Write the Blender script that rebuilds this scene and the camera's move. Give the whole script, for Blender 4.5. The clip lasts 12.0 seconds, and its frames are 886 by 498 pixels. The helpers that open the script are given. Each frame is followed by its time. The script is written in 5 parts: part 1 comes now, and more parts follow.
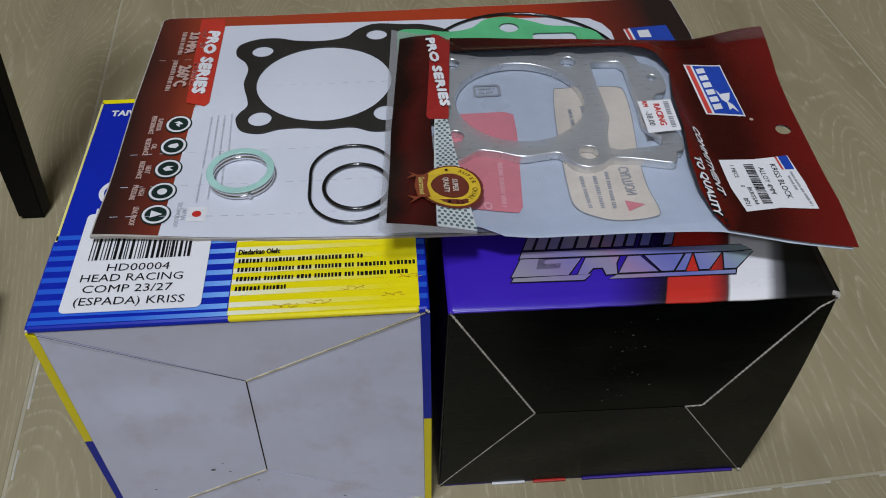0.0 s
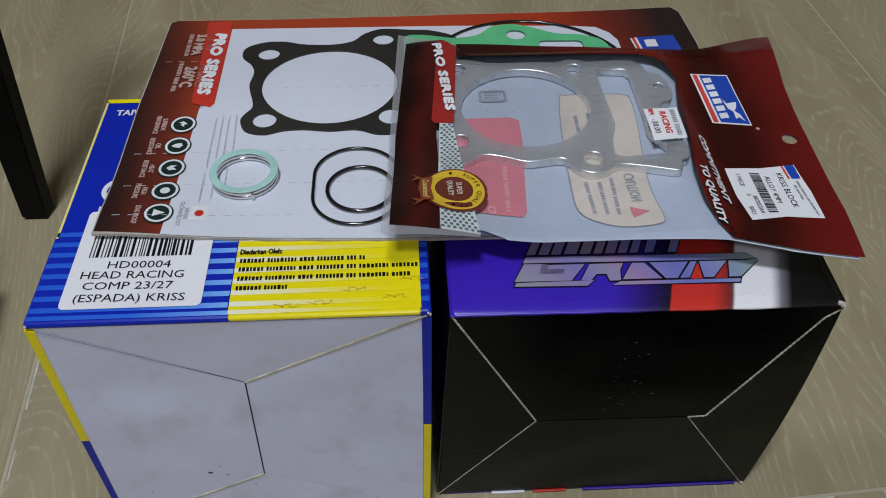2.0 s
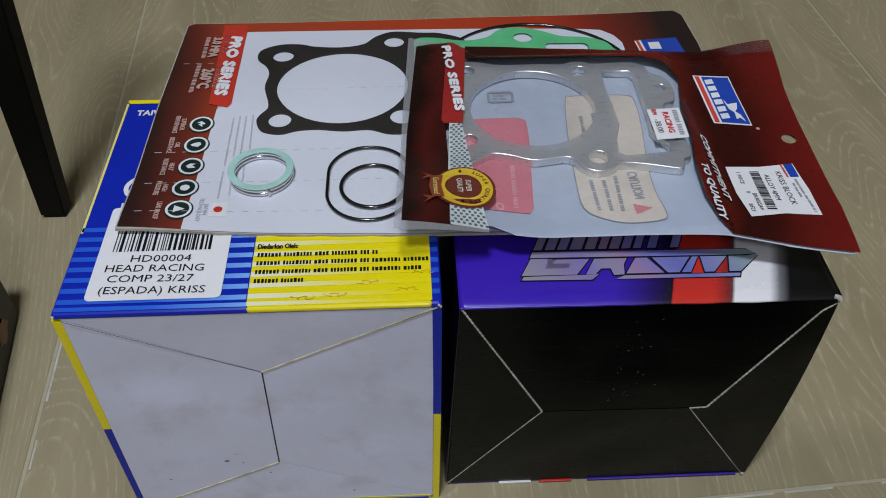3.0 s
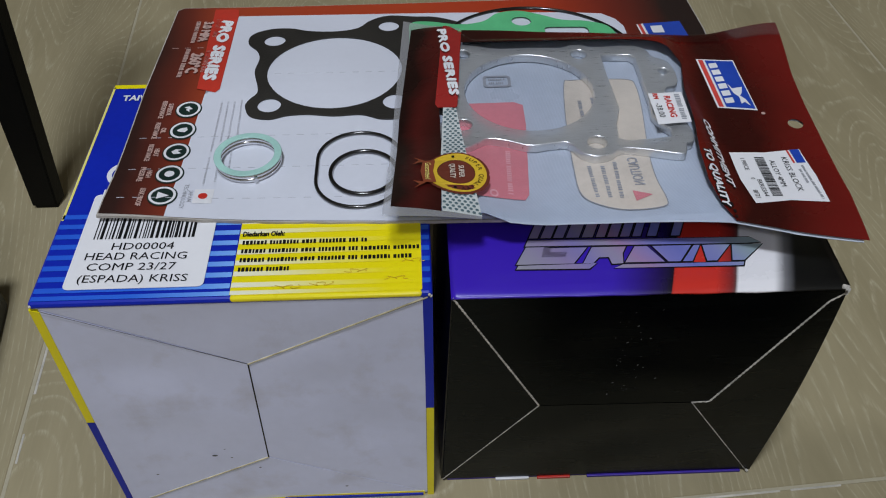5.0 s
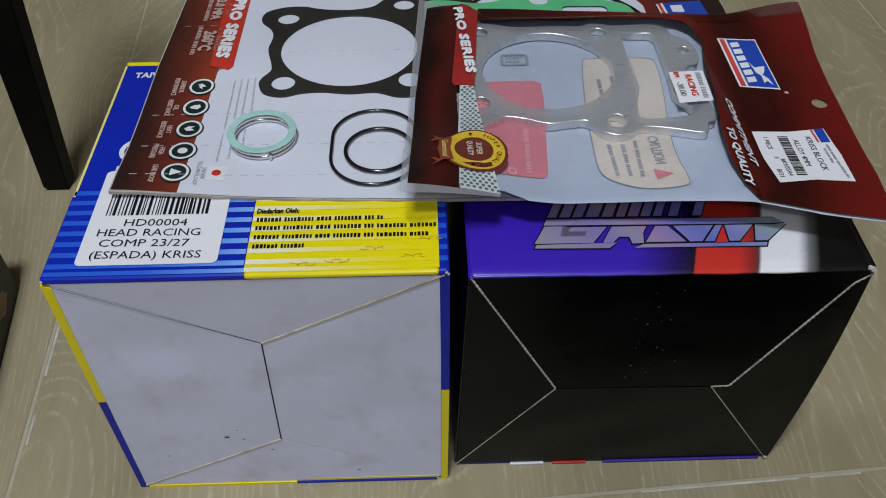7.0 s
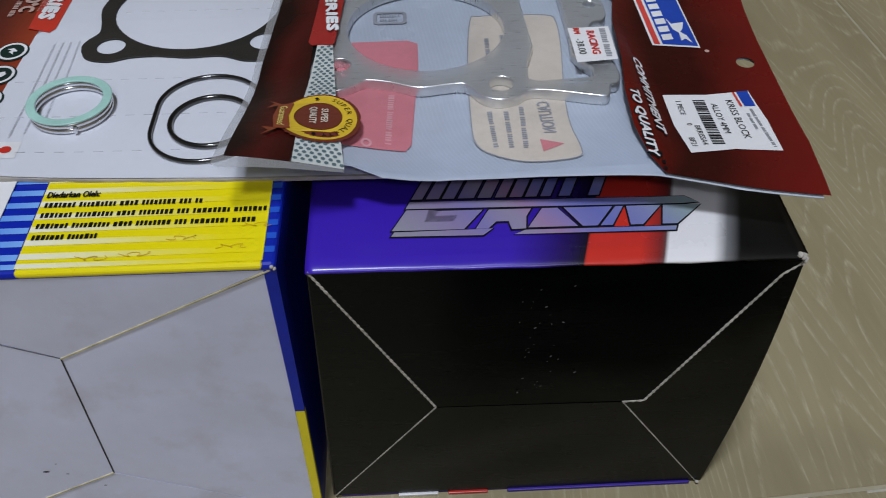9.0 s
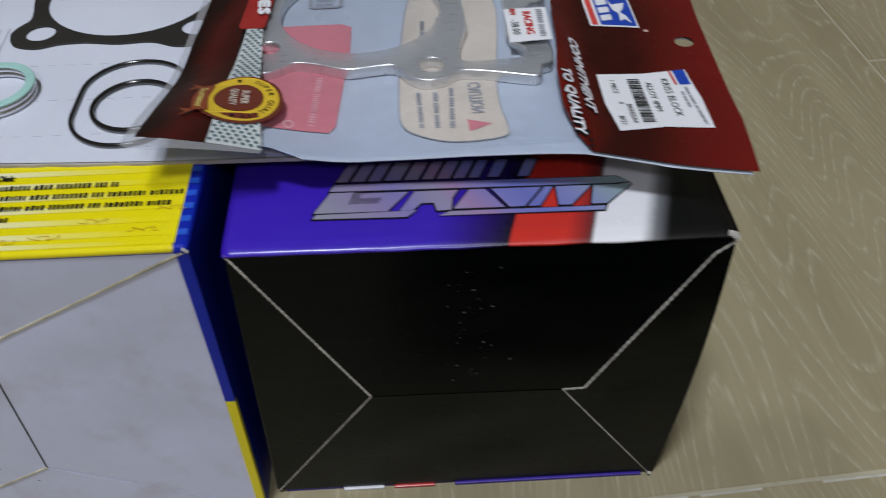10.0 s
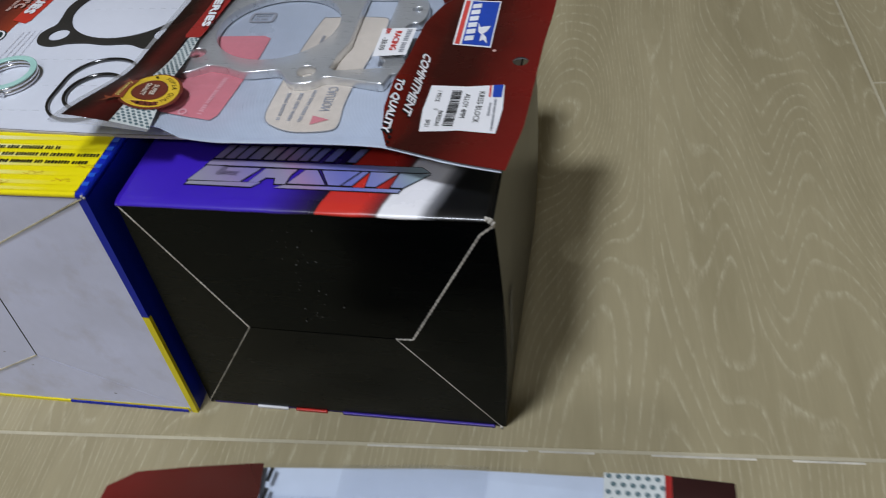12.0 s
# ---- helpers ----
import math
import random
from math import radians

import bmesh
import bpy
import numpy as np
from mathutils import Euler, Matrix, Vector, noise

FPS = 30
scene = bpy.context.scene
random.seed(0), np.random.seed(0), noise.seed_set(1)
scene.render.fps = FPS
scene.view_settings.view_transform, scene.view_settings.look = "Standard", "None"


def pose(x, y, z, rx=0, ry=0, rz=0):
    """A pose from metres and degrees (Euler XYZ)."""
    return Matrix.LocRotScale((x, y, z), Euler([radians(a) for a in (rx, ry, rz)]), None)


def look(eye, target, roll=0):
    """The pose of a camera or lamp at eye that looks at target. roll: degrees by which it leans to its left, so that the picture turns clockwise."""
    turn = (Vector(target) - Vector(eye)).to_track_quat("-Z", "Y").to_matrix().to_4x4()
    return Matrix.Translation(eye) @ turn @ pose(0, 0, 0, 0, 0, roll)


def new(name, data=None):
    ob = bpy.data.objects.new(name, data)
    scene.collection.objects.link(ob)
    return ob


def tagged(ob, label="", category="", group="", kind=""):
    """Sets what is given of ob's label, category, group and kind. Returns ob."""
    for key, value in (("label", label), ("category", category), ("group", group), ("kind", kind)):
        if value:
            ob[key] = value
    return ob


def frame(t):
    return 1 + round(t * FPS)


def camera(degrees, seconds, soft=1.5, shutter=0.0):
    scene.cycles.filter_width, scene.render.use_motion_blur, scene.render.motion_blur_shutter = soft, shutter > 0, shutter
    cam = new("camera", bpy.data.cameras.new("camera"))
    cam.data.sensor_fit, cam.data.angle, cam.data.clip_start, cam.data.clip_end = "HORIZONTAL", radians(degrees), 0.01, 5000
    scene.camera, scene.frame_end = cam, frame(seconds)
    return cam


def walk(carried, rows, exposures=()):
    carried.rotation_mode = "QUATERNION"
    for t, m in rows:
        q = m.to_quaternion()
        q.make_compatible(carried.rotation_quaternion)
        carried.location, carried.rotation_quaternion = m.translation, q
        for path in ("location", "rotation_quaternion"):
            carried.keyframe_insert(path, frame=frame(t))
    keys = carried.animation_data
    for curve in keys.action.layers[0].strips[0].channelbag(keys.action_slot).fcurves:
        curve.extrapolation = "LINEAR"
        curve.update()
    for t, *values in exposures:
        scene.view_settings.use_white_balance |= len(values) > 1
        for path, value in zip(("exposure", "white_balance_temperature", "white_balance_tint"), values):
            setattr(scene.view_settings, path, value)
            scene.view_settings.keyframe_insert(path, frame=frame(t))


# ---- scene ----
cam = camera(54.81, 12.0, soft=1.0, shutter=0.7)
PATH = [
    (0, look((0.1416, -0.2082, 0.4059), (0.1510, -0.0704, 0.2612), 0.05)),
    (0.5, look((0.1409, -0.2108, 0.4079), (0.1501, -0.0723, 0.2640), 0.47)),
    (1, look((0.1413, -0.2112, 0.4071), (0.1502, -0.0721, 0.2637), 0.53)),
    (1.5, look((0.1414, -0.2115, 0.4049), (0.1503, -0.0716, 0.2623), 0.70)),
    (2, look((0.1418, -0.2102, 0.4009), (0.1505, -0.0698, 0.2587), 0.76)),
    (2.5, look((0.1439, -0.2112, 0.3999), (0.1525, -0.0710, 0.2576), 0.78)),
    (3, look((0.1394, -0.2213, 0.4081), (0.1468, -0.0805, 0.2662), 0.46)),
    (5, look((0.1467, -0.2151, 0.3968), (0.1520, -0.0749, 0.2543), -0.10)),
    (5.5, look((0.1427, -0.2144, 0.3917), (0.1472, -0.0743, 0.2491), -0.15)),
    (6, look((0.1396, -0.2142, 0.3914), (0.1438, -0.0745, 0.2483), -0.10)),
    (6.5, look((0.1461, -0.2161, 0.3944), (0.1497, -0.0765, 0.2512), -0.32)),
    (7, look((0.1429, -0.2152, 0.3883), (0.1464, -0.0760, 0.2448), -0.30)),
    (7.5, look((0.1523, -0.2148, 0.3818), (0.1554, -0.0752, 0.2386), -0.39)),
    (7.7, look((0.1739, -0.2021, 0.3655), (0.1773, -0.0623, 0.2225), -0.34)),
    (9.3, look((0.1958, -0.1769, 0.3380), (0.2034, -0.0360, 0.1962), -0.15)),
    (9.5, look((0.2002, -0.1766, 0.3385), (0.2078, -0.0355, 0.1971), -0.31)),
    (10, look((0.2170, -0.1797, 0.3280), (0.2233, -0.0380, 0.1870), -0.86)),
    (10.5, look((0.2698, -0.1970, 0.3342), (0.2571, -0.0564, 0.1926), -4.20)),
    (11, look((0.3497, -0.2181, 0.3552), (0.3253, -0.0785, 0.2141), -6.05)),
    (11.5, look((0.3758, -0.2421, 0.3659), (0.3381, -0.1030, 0.2272), -7.72)),
    (12, look((0.3618, -0.2306, 0.3657), (0.3232, -0.0924, 0.2263), -8.38)),
]
walk(cam, PATH, exposures=[(0, 0.0), (7.7, 0.0), (9.3, 0.06), (10.5, 0.15), (12, 0.24)])

# ---- light ----
U = 0.107                      # plan units to metres
world = bpy.data.worlds.new("world")
scene.world = world
world.use_nodes = True
world.node_tree.nodes["Background"].inputs[0].default_value = (0.75, 0.85, 1.0, 1)
world.node_tree.nodes["Background"].inputs[1].default_value = 0.02


def lamp(name, x, y, z, size, watts, colour):
    data = bpy.data.lights.new(name, "AREA")
    data.shape, data.size, data.energy, data.color = "DISK", size, watts, colour
    ob = new(name, data)
    ob.matrix_world = pose(x, y, z)
    return ob


lamp("ceiling_lamp_light", -0.06, -0.56, 2.52, 0.36, 44, (0.83, 0.89, 1.0))
# fill lamp added to brighten the front faces; no such source is known
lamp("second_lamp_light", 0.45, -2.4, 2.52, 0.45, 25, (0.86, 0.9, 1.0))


# ---- materials ----
def mat(name, colour, rough=0.5, metal=0.0, vary=0.12, scale=60.0, bump=0.0, bscale=300.0, stretch=(1, 1, 1), coat=0.0, spec=0.5, second=None):
    """A plain painted or printed surface with blotches, grain and fine relief; colours are linear."""
    m = bpy.data.materials.new(name)
    m.use_nodes = True
    n, l = m.node_tree.nodes, m.node_tree.links
    b = n["Principled BSDF"]
    b.inputs["Roughness"].default_value, b.inputs["Metallic"].default_value = rough, metal
    b.inputs["Coat Weight"].default_value, b.inputs["Specular IOR Level"].default_value = coat, spec
    b.inputs["Coat Roughness"].default_value = 0.12
    co = n.new("ShaderNodeTexCoord")
    mp = n.new("ShaderNodeMapping")
    mp.inputs["Scale"].default_value = stretch
    l.new(co.outputs["Object"], mp.inputs[0])
    big = n.new("ShaderNodeTexNoise")
    big.inputs["Scale"].default_value, big.inputs["Detail"].default_value = scale * 0.35, 6
    fine = n.new("ShaderNodeTexNoise")
    fine.inputs["Scale"].default_value, fine.inputs["Detail"].default_value = scale * 6, 4
    l.new(mp.outputs[0], big.inputs[0]), l.new(mp.outputs[0], fine.inputs[0])
    add = n.new("ShaderNodeMath")
    add.operation = "MULTIPLY_ADD"
    add.inputs[1].default_value = 0.35
    l.new(fine.outputs[0], add.inputs[0]), l.new(big.outputs[0], add.inputs[2])
    ramp = n.new("ShaderNodeValToRGB")
    lo = [c * (1 - vary) for c in colour]
    hi = second or [min(1, c * (1 + vary)) for c in colour]
    ramp.color_ramp.elements[0].position, ramp.color_ramp.elements[1].position = 0.5, 0.9
    ramp.color_ramp.elements[0].color, ramp.color_ramp.elements[1].color = (*lo, 1), (*hi, 1)
    l.new(add.outputs[0], ramp.inputs[0])
    l.new(ramp.outputs[0], b.inputs["Base Color"])
    rr = n.new("ShaderNodeMapRange")
    rr.inputs["To Min"].default_value, rr.inputs["To Max"].default_value = max(0.03, rough - 0.08), rough + 0.08
    l.new(big.outputs[0], rr.inputs[0]), l.new(rr.outputs[0], b.inputs["Roughness"])
    if bump:
        t = n.new("ShaderNodeTexNoise")
        t.inputs["Scale"].default_value, t.inputs["Detail"].default_value = bscale, 5
        l.new(mp.outputs[0], t.inputs[0])
        bp = n.new("ShaderNodeBump")
        bp.inputs["Strength"].default_value, bp.inputs["Distance"].default_value = bump, 0.001
        l.new(t.outputs[0], bp.inputs["Height"]), l.new(bp.outputs[0], b.inputs["Normal"])
    return m


def wood_floor():
    """Limed oak: greige boards, pale open grain along y, cathedral figures."""
    m = mat("limed_oak", (0.29, 0.255, 0.17), 0.45, vary=0.1, spec=0.25)
    n, l = m.node_tree.nodes, m.node_tree.links
    b = n["Principled BSDF"]
    co = n.new("ShaderNodeTexCoord")
    info = n.new("ShaderNodeObjectInfo")
    shift = n.new("ShaderNodeVectorMath")
    shift.operation = "MULTIPLY_ADD"
    comb = n.new("ShaderNodeCombineXYZ")
    l.new(info.outputs["Random"], comb.inputs[0]), l.new(info.outputs["Random"], comb.inputs[1])
    l.new(comb.outputs[0], shift.inputs[0])
    shift.inputs[1].default_value = (7.3, 3.1, 0)
    l.new(co.outputs["Object"], shift.inputs[2])

    def noise_at(sx, sy, scale, detail, rough=0.55, dist=0.0):
        mp = n.new("ShaderNodeMapping")
        mp.inputs["Scale"].default_value = (sx, sy, 1)
        l.new(shift.outputs[0], mp.inputs[0])
        t = n.new("ShaderNodeTexNoise")
        t.inputs["Scale"].default_value, t.inputs["Detail"].default_value = scale, detail
        t.inputs["Roughness"].default_value, t.inputs["Distortion"].default_value = rough, dist
        l.new(mp.outputs[0], t.inputs[0])
        return t.outputs[0]

    def ramp(src, *stops):
        r = n.new("ShaderNodeValToRGB")
        r.color_ramp.elements[0].position, r.color_ramp.elements[0].color = stops[0][0], (*stops[0][1], 1)
        r.color_ramp.elements[1].position, r.color_ramp.elements[1].color = stops[1][0], (*stops[1][1], 1)
        for p, c in stops[2:]:
            r.color_ramp.elements.new(p).color = (*c, 1)
        l.new(src, r.inputs[0])
        return r.outputs[0]

    base = ramp(noise_at(7, 0.8, 3.0, 6, 0.65), (0.3, (0.25, 0.212, 0.122)), (0.7, (0.36, 0.31, 0.19)))
    # growth rings: a stretched noise cut into contour lines
    field = noise_at(1.0, 0.2, 9.5, 2.2, 0.3, 0.25)
    mul = n.new("ShaderNodeMath")
    mul.operation = "MULTIPLY"
    mul.inputs[1].default_value = 62
    frac = n.new("ShaderNodeMath")
    frac.operation = "FRACT"
    l.new(field, mul.inputs[0]), l.new(mul.outputs[0], frac.inputs[0])
    line = ramp(frac.outputs[0], (0.0, (0, 0, 0)), (0.66, (0, 0, 0)), (0.9, (1, 1, 1)), (1.0, (0, 0, 0)))
    broken = ramp(noise_at(420, 70, 1.0, 5, 0.75), (0.42, (0, 0, 0)), (0.66, (1, 1, 1)))
    pores = ramp(noise_at(520, 26, 1.0, 5, 0.68), (0.54, (0, 0, 0)), (0.8, (1, 1, 1)))
    patches = ramp(noise_at(16, 3.5, 1.0, 3, 0.6), (0.42, (0, 0, 0)), (0.62, (1, 1, 1)))
    some = n.new("ShaderNodeMix")
    some.data_type, some.blend_type = "RGBA", "MULTIPLY"
    some.inputs[0].default_value = 0.75
    l.new(pores, some.inputs[6]), l.new(patches, some.inputs[7])
    pores = some.outputs[2]
    fit = n.new("ShaderNodeMix")
    fit.data_type = "RGBA"
    fit.blend_type = "MULTIPLY"
    fit.inputs[0].default_value = 1
    l.new(line, fit.inputs[6]), l.new(broken, fit.inputs[7])
    both = n.new("ShaderNodeMix")
    both.data_type, both.blend_type = "RGBA", "ADD"
    both.inputs[0].default_value = 0.6
    l.new(fit.outputs[2], both.inputs[6]), l.new(pores, both.inputs[7])
    dim = n.new("ShaderNodeMath")
    dim.operation, dim.use_clamp = "MULTIPLY", True
    dim.inputs[1].default_value = 0.8
    l.new(both.outputs[2], dim.inputs[0])
    mix = n.new("ShaderNodeMix")
    mix.data_type = "RGBA"
    l.new(dim.outputs[0], mix.inputs[0]), l.new(base, mix.inputs[6])
    mix.inputs[7].default_value = (0.49, 0.442, 0.308, 1)
    l.new(mix.outputs[2], b.inputs["Base Color"])
    bp = n.new("ShaderNodeBump")
    bp.inputs["Strength"].default_value, bp.inputs["Distance"].default_value = 0.25, 0.0006
    bp.invert = True
    l.new(dim.outputs[0], bp.inputs["Height"]), l.new(bp.outputs[0], b.inputs["Normal"])
    return m


def clear_film(name, gloss=0.1, tint=(0.97, 0.98, 1.0), bump=0.25, bscale=45.0, depth=0.004):
    m = bpy.data.materials.new(name)
    m.use_nodes = True
    n, l = m.node_tree.nodes, m.node_tree.links
    n.remove(n["Principled BSDF"])
    tr, gl, mx = n.new("ShaderNodeBsdfTransparent"), n.new("ShaderNodeBsdfGlossy"), n.new("ShaderNodeMixShader")
    tr.inputs[0].default_value = (*tint, 1)
    gl.inputs["Roughness"].default_value = 0.14
    fr = n.new("ShaderNodeFresnel")
    fr.inputs[0].default_value = 1.35
    ad = n.new("ShaderNodeMath")
    ad.inputs[1].default_value = gloss * 0.3
    l.new(fr.outputs[0], ad.inputs[0])
    t = n.new("ShaderNodeTexNoise")
    co = n.new("ShaderNodeTexCoord")
    t.inputs["Scale"].default_value, t.inputs["Detail"].default_value = bscale, 3
    l.new(co.outputs["Object"], t.inputs[0])
    bp = n.new("ShaderNodeBump")
    bp.inputs["Strength"].default_value, bp.inputs["Distance"].default_value = bump, depth
    l.new(t.outputs[0], bp.inputs["Height"]), l.new(bp.outputs[0], gl.inputs["Normal"])
    l.new(ad.outputs[0], mx.inputs[0]), l.new(tr.outputs[0], mx.inputs[1]), l.new(gl.outputs[0], mx.inputs[2])
    l.new(mx.outputs[0], n["Material Output"].inputs[0])
    return m


def along(name, stops, axis=(1, 0, 0), rough=0.3, coat=0.0, metal=0.0, wobble=0.0, bump=0.0):
    """A printed gradient along one direction of the plan; stops are (plan position, colour)."""
    m = mat(name, (0.5, 0.5, 0.5), rough, metal, coat=coat, bump=bump, bscale=200)
    n, l = m.node_tree.nodes, m.node_tree.links
    co = n.new("ShaderNodeTexCoord")
    dot = n.new("ShaderNodeVectorMath")
    dot.operation = "DOT_PRODUCT"
    dot.inputs[1].default_value = [a / U for a in axis]
    l.new(co.outputs["Object"], dot.inputs[0])
    src = dot.outputs["Value"]
    if wobble:
        t = n.new("ShaderNodeTexNoise")
        t.inputs["Scale"].default_value = 22
        t.inputs["Detail"].default_value = 5
        l.new(co.outputs["Object"], t.inputs[0])
        w = n.new("ShaderNodeMath")
        w.operation = "MULTIPLY_ADD"
        w.inputs[1].default_value = wobble
        l.new(t.outputs[0], w.inputs[0]), l.new(src, w.inputs[2])
        src = w.outputs[0]
    lo, hi = stops[0][0], stops[-1][0]
    mr = n.new("ShaderNodeMapRange")
    mr.inputs["From Min"].default_value, mr.inputs["From Max"].default_value = lo, hi
    l.new(src, mr.inputs[0])
    r = n.new("ShaderNodeValToRGB")
    e = r.color_ramp.elements
    e[0].position, e[0].color = 0, (*stops[0][1], 1)
    e[1].position, e[1].color = 1, (*stops[-1][1], 1)
    for p, c in stops[1:-1]:
        e.new((p - lo) / (hi - lo)).color = (*c, 1)
    l.new(mr.outputs[0], r.inputs[0])
    l.new(r.outputs[0], n["Principled BSDF"].inputs["Base Color"])
    return m


OAK = wood_floor()
# unseen walls; their warm tint is chosen to warm light bounced into shadows
WALL = mat("wall_bounce_tint", (0.33, 0.295, 0.235), 0.8, bump=0.2)
WHITE_PAINT = mat("ceiling_paint", (0.62, 0.62, 0.61), 0.85)
GROUT = mat("joint", (0.4, 0.36, 0.255), 0.8)
CHIP = mat("chalky_joint_filler", (0.52, 0.49, 0.42), 0.8, vary=0.25, scale=300)
BLACK_METAL = mat("black_powder_coat", (0.003, 0.003, 0.003), 0.5, spec=0.15, bump=0.2, bscale=900)
BLUE = mat("royal_blue_print", (0.006, 0.02, 0.37), 0.32, spec=0.22)
YELLOW = mat("yellow_print", (0.8, 0.68, 0.004), 0.3, coat=0.1, vary=0.05)
SKY = along("light_blue_print", [(0.0, (0.018, 0.1, 0.62)), (0.35, (0.025, 0.13, 0.66)), (0.6, (0.12, 0.3, 0.78)), (0.7, (0.2, 0.42, 0.85)), (1.3, (0.02, 0.1, 0.6)), (1.4, (0.015, 0.09, 0.55))], (1, 0, 0), 0.3)
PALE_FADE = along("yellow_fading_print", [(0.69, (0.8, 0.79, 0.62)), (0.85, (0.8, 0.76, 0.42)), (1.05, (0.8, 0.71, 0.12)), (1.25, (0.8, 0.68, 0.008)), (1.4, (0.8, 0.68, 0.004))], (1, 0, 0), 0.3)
PALE_YELLOW = mat("pale_yellow_print", (0.78, 0.7, 0.2), 0.3, coat=0.25, vary=0.06)
WHITE_BOARD = mat("white_carton_board", (0.62, 0.65, 0.85), 0.5, vary=0.05, scale=28, bump=0.06, bscale=500)
def smudge(m, colour, scale, low, high, amount):
    """Soft grime: patches of another colour over a material's own."""
    n, l = m.node_tree.nodes, m.node_tree.links
    b = n["Principled BSDF"]
    src = b.inputs["Base Color"].links[0].from_socket
    co, t, r, mx = n.new("ShaderNodeTexCoord"), n.new("ShaderNodeTexNoise"), n.new("ShaderNodeMapRange"), n.new("ShaderNodeMix")
    t.inputs["Scale"].default_value, t.inputs["Detail"].default_value, t.inputs["Roughness"].default_value = scale, 7, 0.62
    r.inputs["From Min"].default_value, r.inputs["From Max"].default_value, r.inputs["To Max"].default_value = low, high, amount
    mx.data_type = "RGBA"
    mx.inputs[7].default_value = (*colour, 1)
    l.new(co.outputs["Object"], t.inputs[0]), l.new(t.outputs[0], r.inputs[0]), l.new(r.outputs[0], mx.inputs[0])
    l.new(src, mx.inputs[6]), l.new(mx.outputs[2], b.inputs["Base Color"])
    return m


smudge(WHITE_BOARD, (0.36, 0.32, 0.31), 30, 0.53, 0.8, 0.5)
LABEL = mat("white_label_paper", (0.74, 0.74, 0.76), 0.42, vary=0.03)
INK = mat("black_ink", (0.006, 0.006, 0.007), 0.45, spec=0.2)
BLACK_BOARD = mat("black_carton_board", (0.0007, 0.0010, 0.0014), 0.27, spec=0.15, vary=0.3, scale=50, bump=0.05, bscale=260, stretch=(1, 1, 5))
BLACK_BOARD.node_tree.nodes["Principled BSDF"].inputs["Specular Tint"].default_value = (0.72, 0.9, 1.0, 1)
LAMINATED = mat("black_laminated_print", (0.0012, 0.0012, 0.0012), 0.3, spec=0.45, vary=0.3, scale=50, bump=0.03, bscale=400)
RAW = mat("raw_board_edge", (0.5, 0.47, 0.42), 0.85, vary=0.3, scale=500, bump=0.6, bscale=900)
KRAFT = mat("brown_kraft_board", (0.3, 0.19, 0.1), 0.8, vary=0.3, scale=150, bump=0.5)
# near-black for painted shade in carton gaps, and for real scuffs
DARK = mat("shade_and_scuff_dark", (0.02, 0.018, 0.016), 0.9)
PURPLE_TOP = along("purple_black_red_white_print", [
    (1.4, (0.045, 0.015, 0.43)), (2.05, (0.04, 0.014, 0.39)), (2.2, (0.018, 0.006, 0.11)), (2.275, (0.008, 0.006, 0.012)), (2.282, (0.55, 0.03, 0.02)),
    (2.44, (0.55, 0.03, 0.02)), (2.5, (0.2, 0.02, 0.02)), (2.515, (0.1, 0.05, 0.05)), (2.522, (0.75, 0.74, 0.76)), (2.66, (0.75, 0.74, 0.76)),
    (2.70, (0.16, 0.16, 0.17)), (2.74, (0.003, 0.003, 0.003)), (3.0, (0.003, 0.003, 0.003))], (1, -0.30, 0), 0.28, 0.08)
PURPLE = mat("purple_print", (0.04, 0.015, 0.3), 0.45)
RED = mat("red_print", (0.55, 0.03, 0.02), 0.3, coat=0.2)
# the foil's shifting sheen is painted in as fixed blue and violet tints
FOIL = along("silver_holo_foil_painted_sheen", [
    (1.7, (0.45, 0.43, 0.51)), (1.95, (0.49, 0.48, 0.56)), (2.15, (0.43, 0.35, 0.6)), (2.25, (0.36, 0.32, 0.68)), (2.35, (0.47, 0.42, 0.6)),
    (2.42, (0.54, 0.35, 0.6)), (2.52, (0.32, 0.32, 0.76)), (2.6, (0.25, 0.28, 0.76)), (2.75, (0.36, 0.39, 0.76)), (2.9, (0.43, 0.56, 0.6))], (1, 0.6, 0), 0.3, metal=0.5, wobble=0.18)
CARD_RUST = along("rust_brown_print", [(0.1, (0.012, 0.006, 0.005)), (0.28, (0.026, 0.008, 0.006)), (0.42, (0.12, 0.018, 0.009)), (0.6, (0.33, 0.045, 0.014)),
                  (1.6, (0.4, 0.045, 0.012)), (2.2, (0.36, 0.034, 0.01)), (2.55, (0.15, 0.016, 0.008)), (2.85, (0.016, 0.008, 0.007))], (1, 0.06, 0), 0.42, 0.0, wobble=0.1)
CARD_WHITE = mat("white_card", (0.62, 0.64, 0.71), 0.4, vary=0.03, coat=0.15)
CARD_EDGE = mat("grey_board", (0.4, 0.37, 0.33), 0.8, vary=0.2, scale=300)
TAB_RED = mat("tab_red_print", (0.5, 0.035, 0.02), 0.35, coat=0.15)
PRINT_WHITE = mat("white_print", (0.72, 0.72, 0.74), 0.4)
PINK_WHITE = mat("faded_pink_print", (0.5, 0.33, 0.29), 0.45)
GREY_INK = mat("grey_ink", (0.3, 0.31, 0.34), 0.5)
FAINT_INK = mat("faint_grey_ink", (0.5, 0.51, 0.56), 0.5)
SCUFF = mat("pale_scuff", (0.12, 0.12, 0.12), 0.8)
PEN = mat("orange_pen", (0.6, 0.37, 0.015), 0.5)
ICON_GREEN = mat("dark_green_print", (0.006, 0.022, 0.018), 0.4)
GASKET = mat("graphite_gasket", (0.017, 0.015, 0.012), 0.6, vary=0.25, scale=120, bump=0.2, bscale=900)
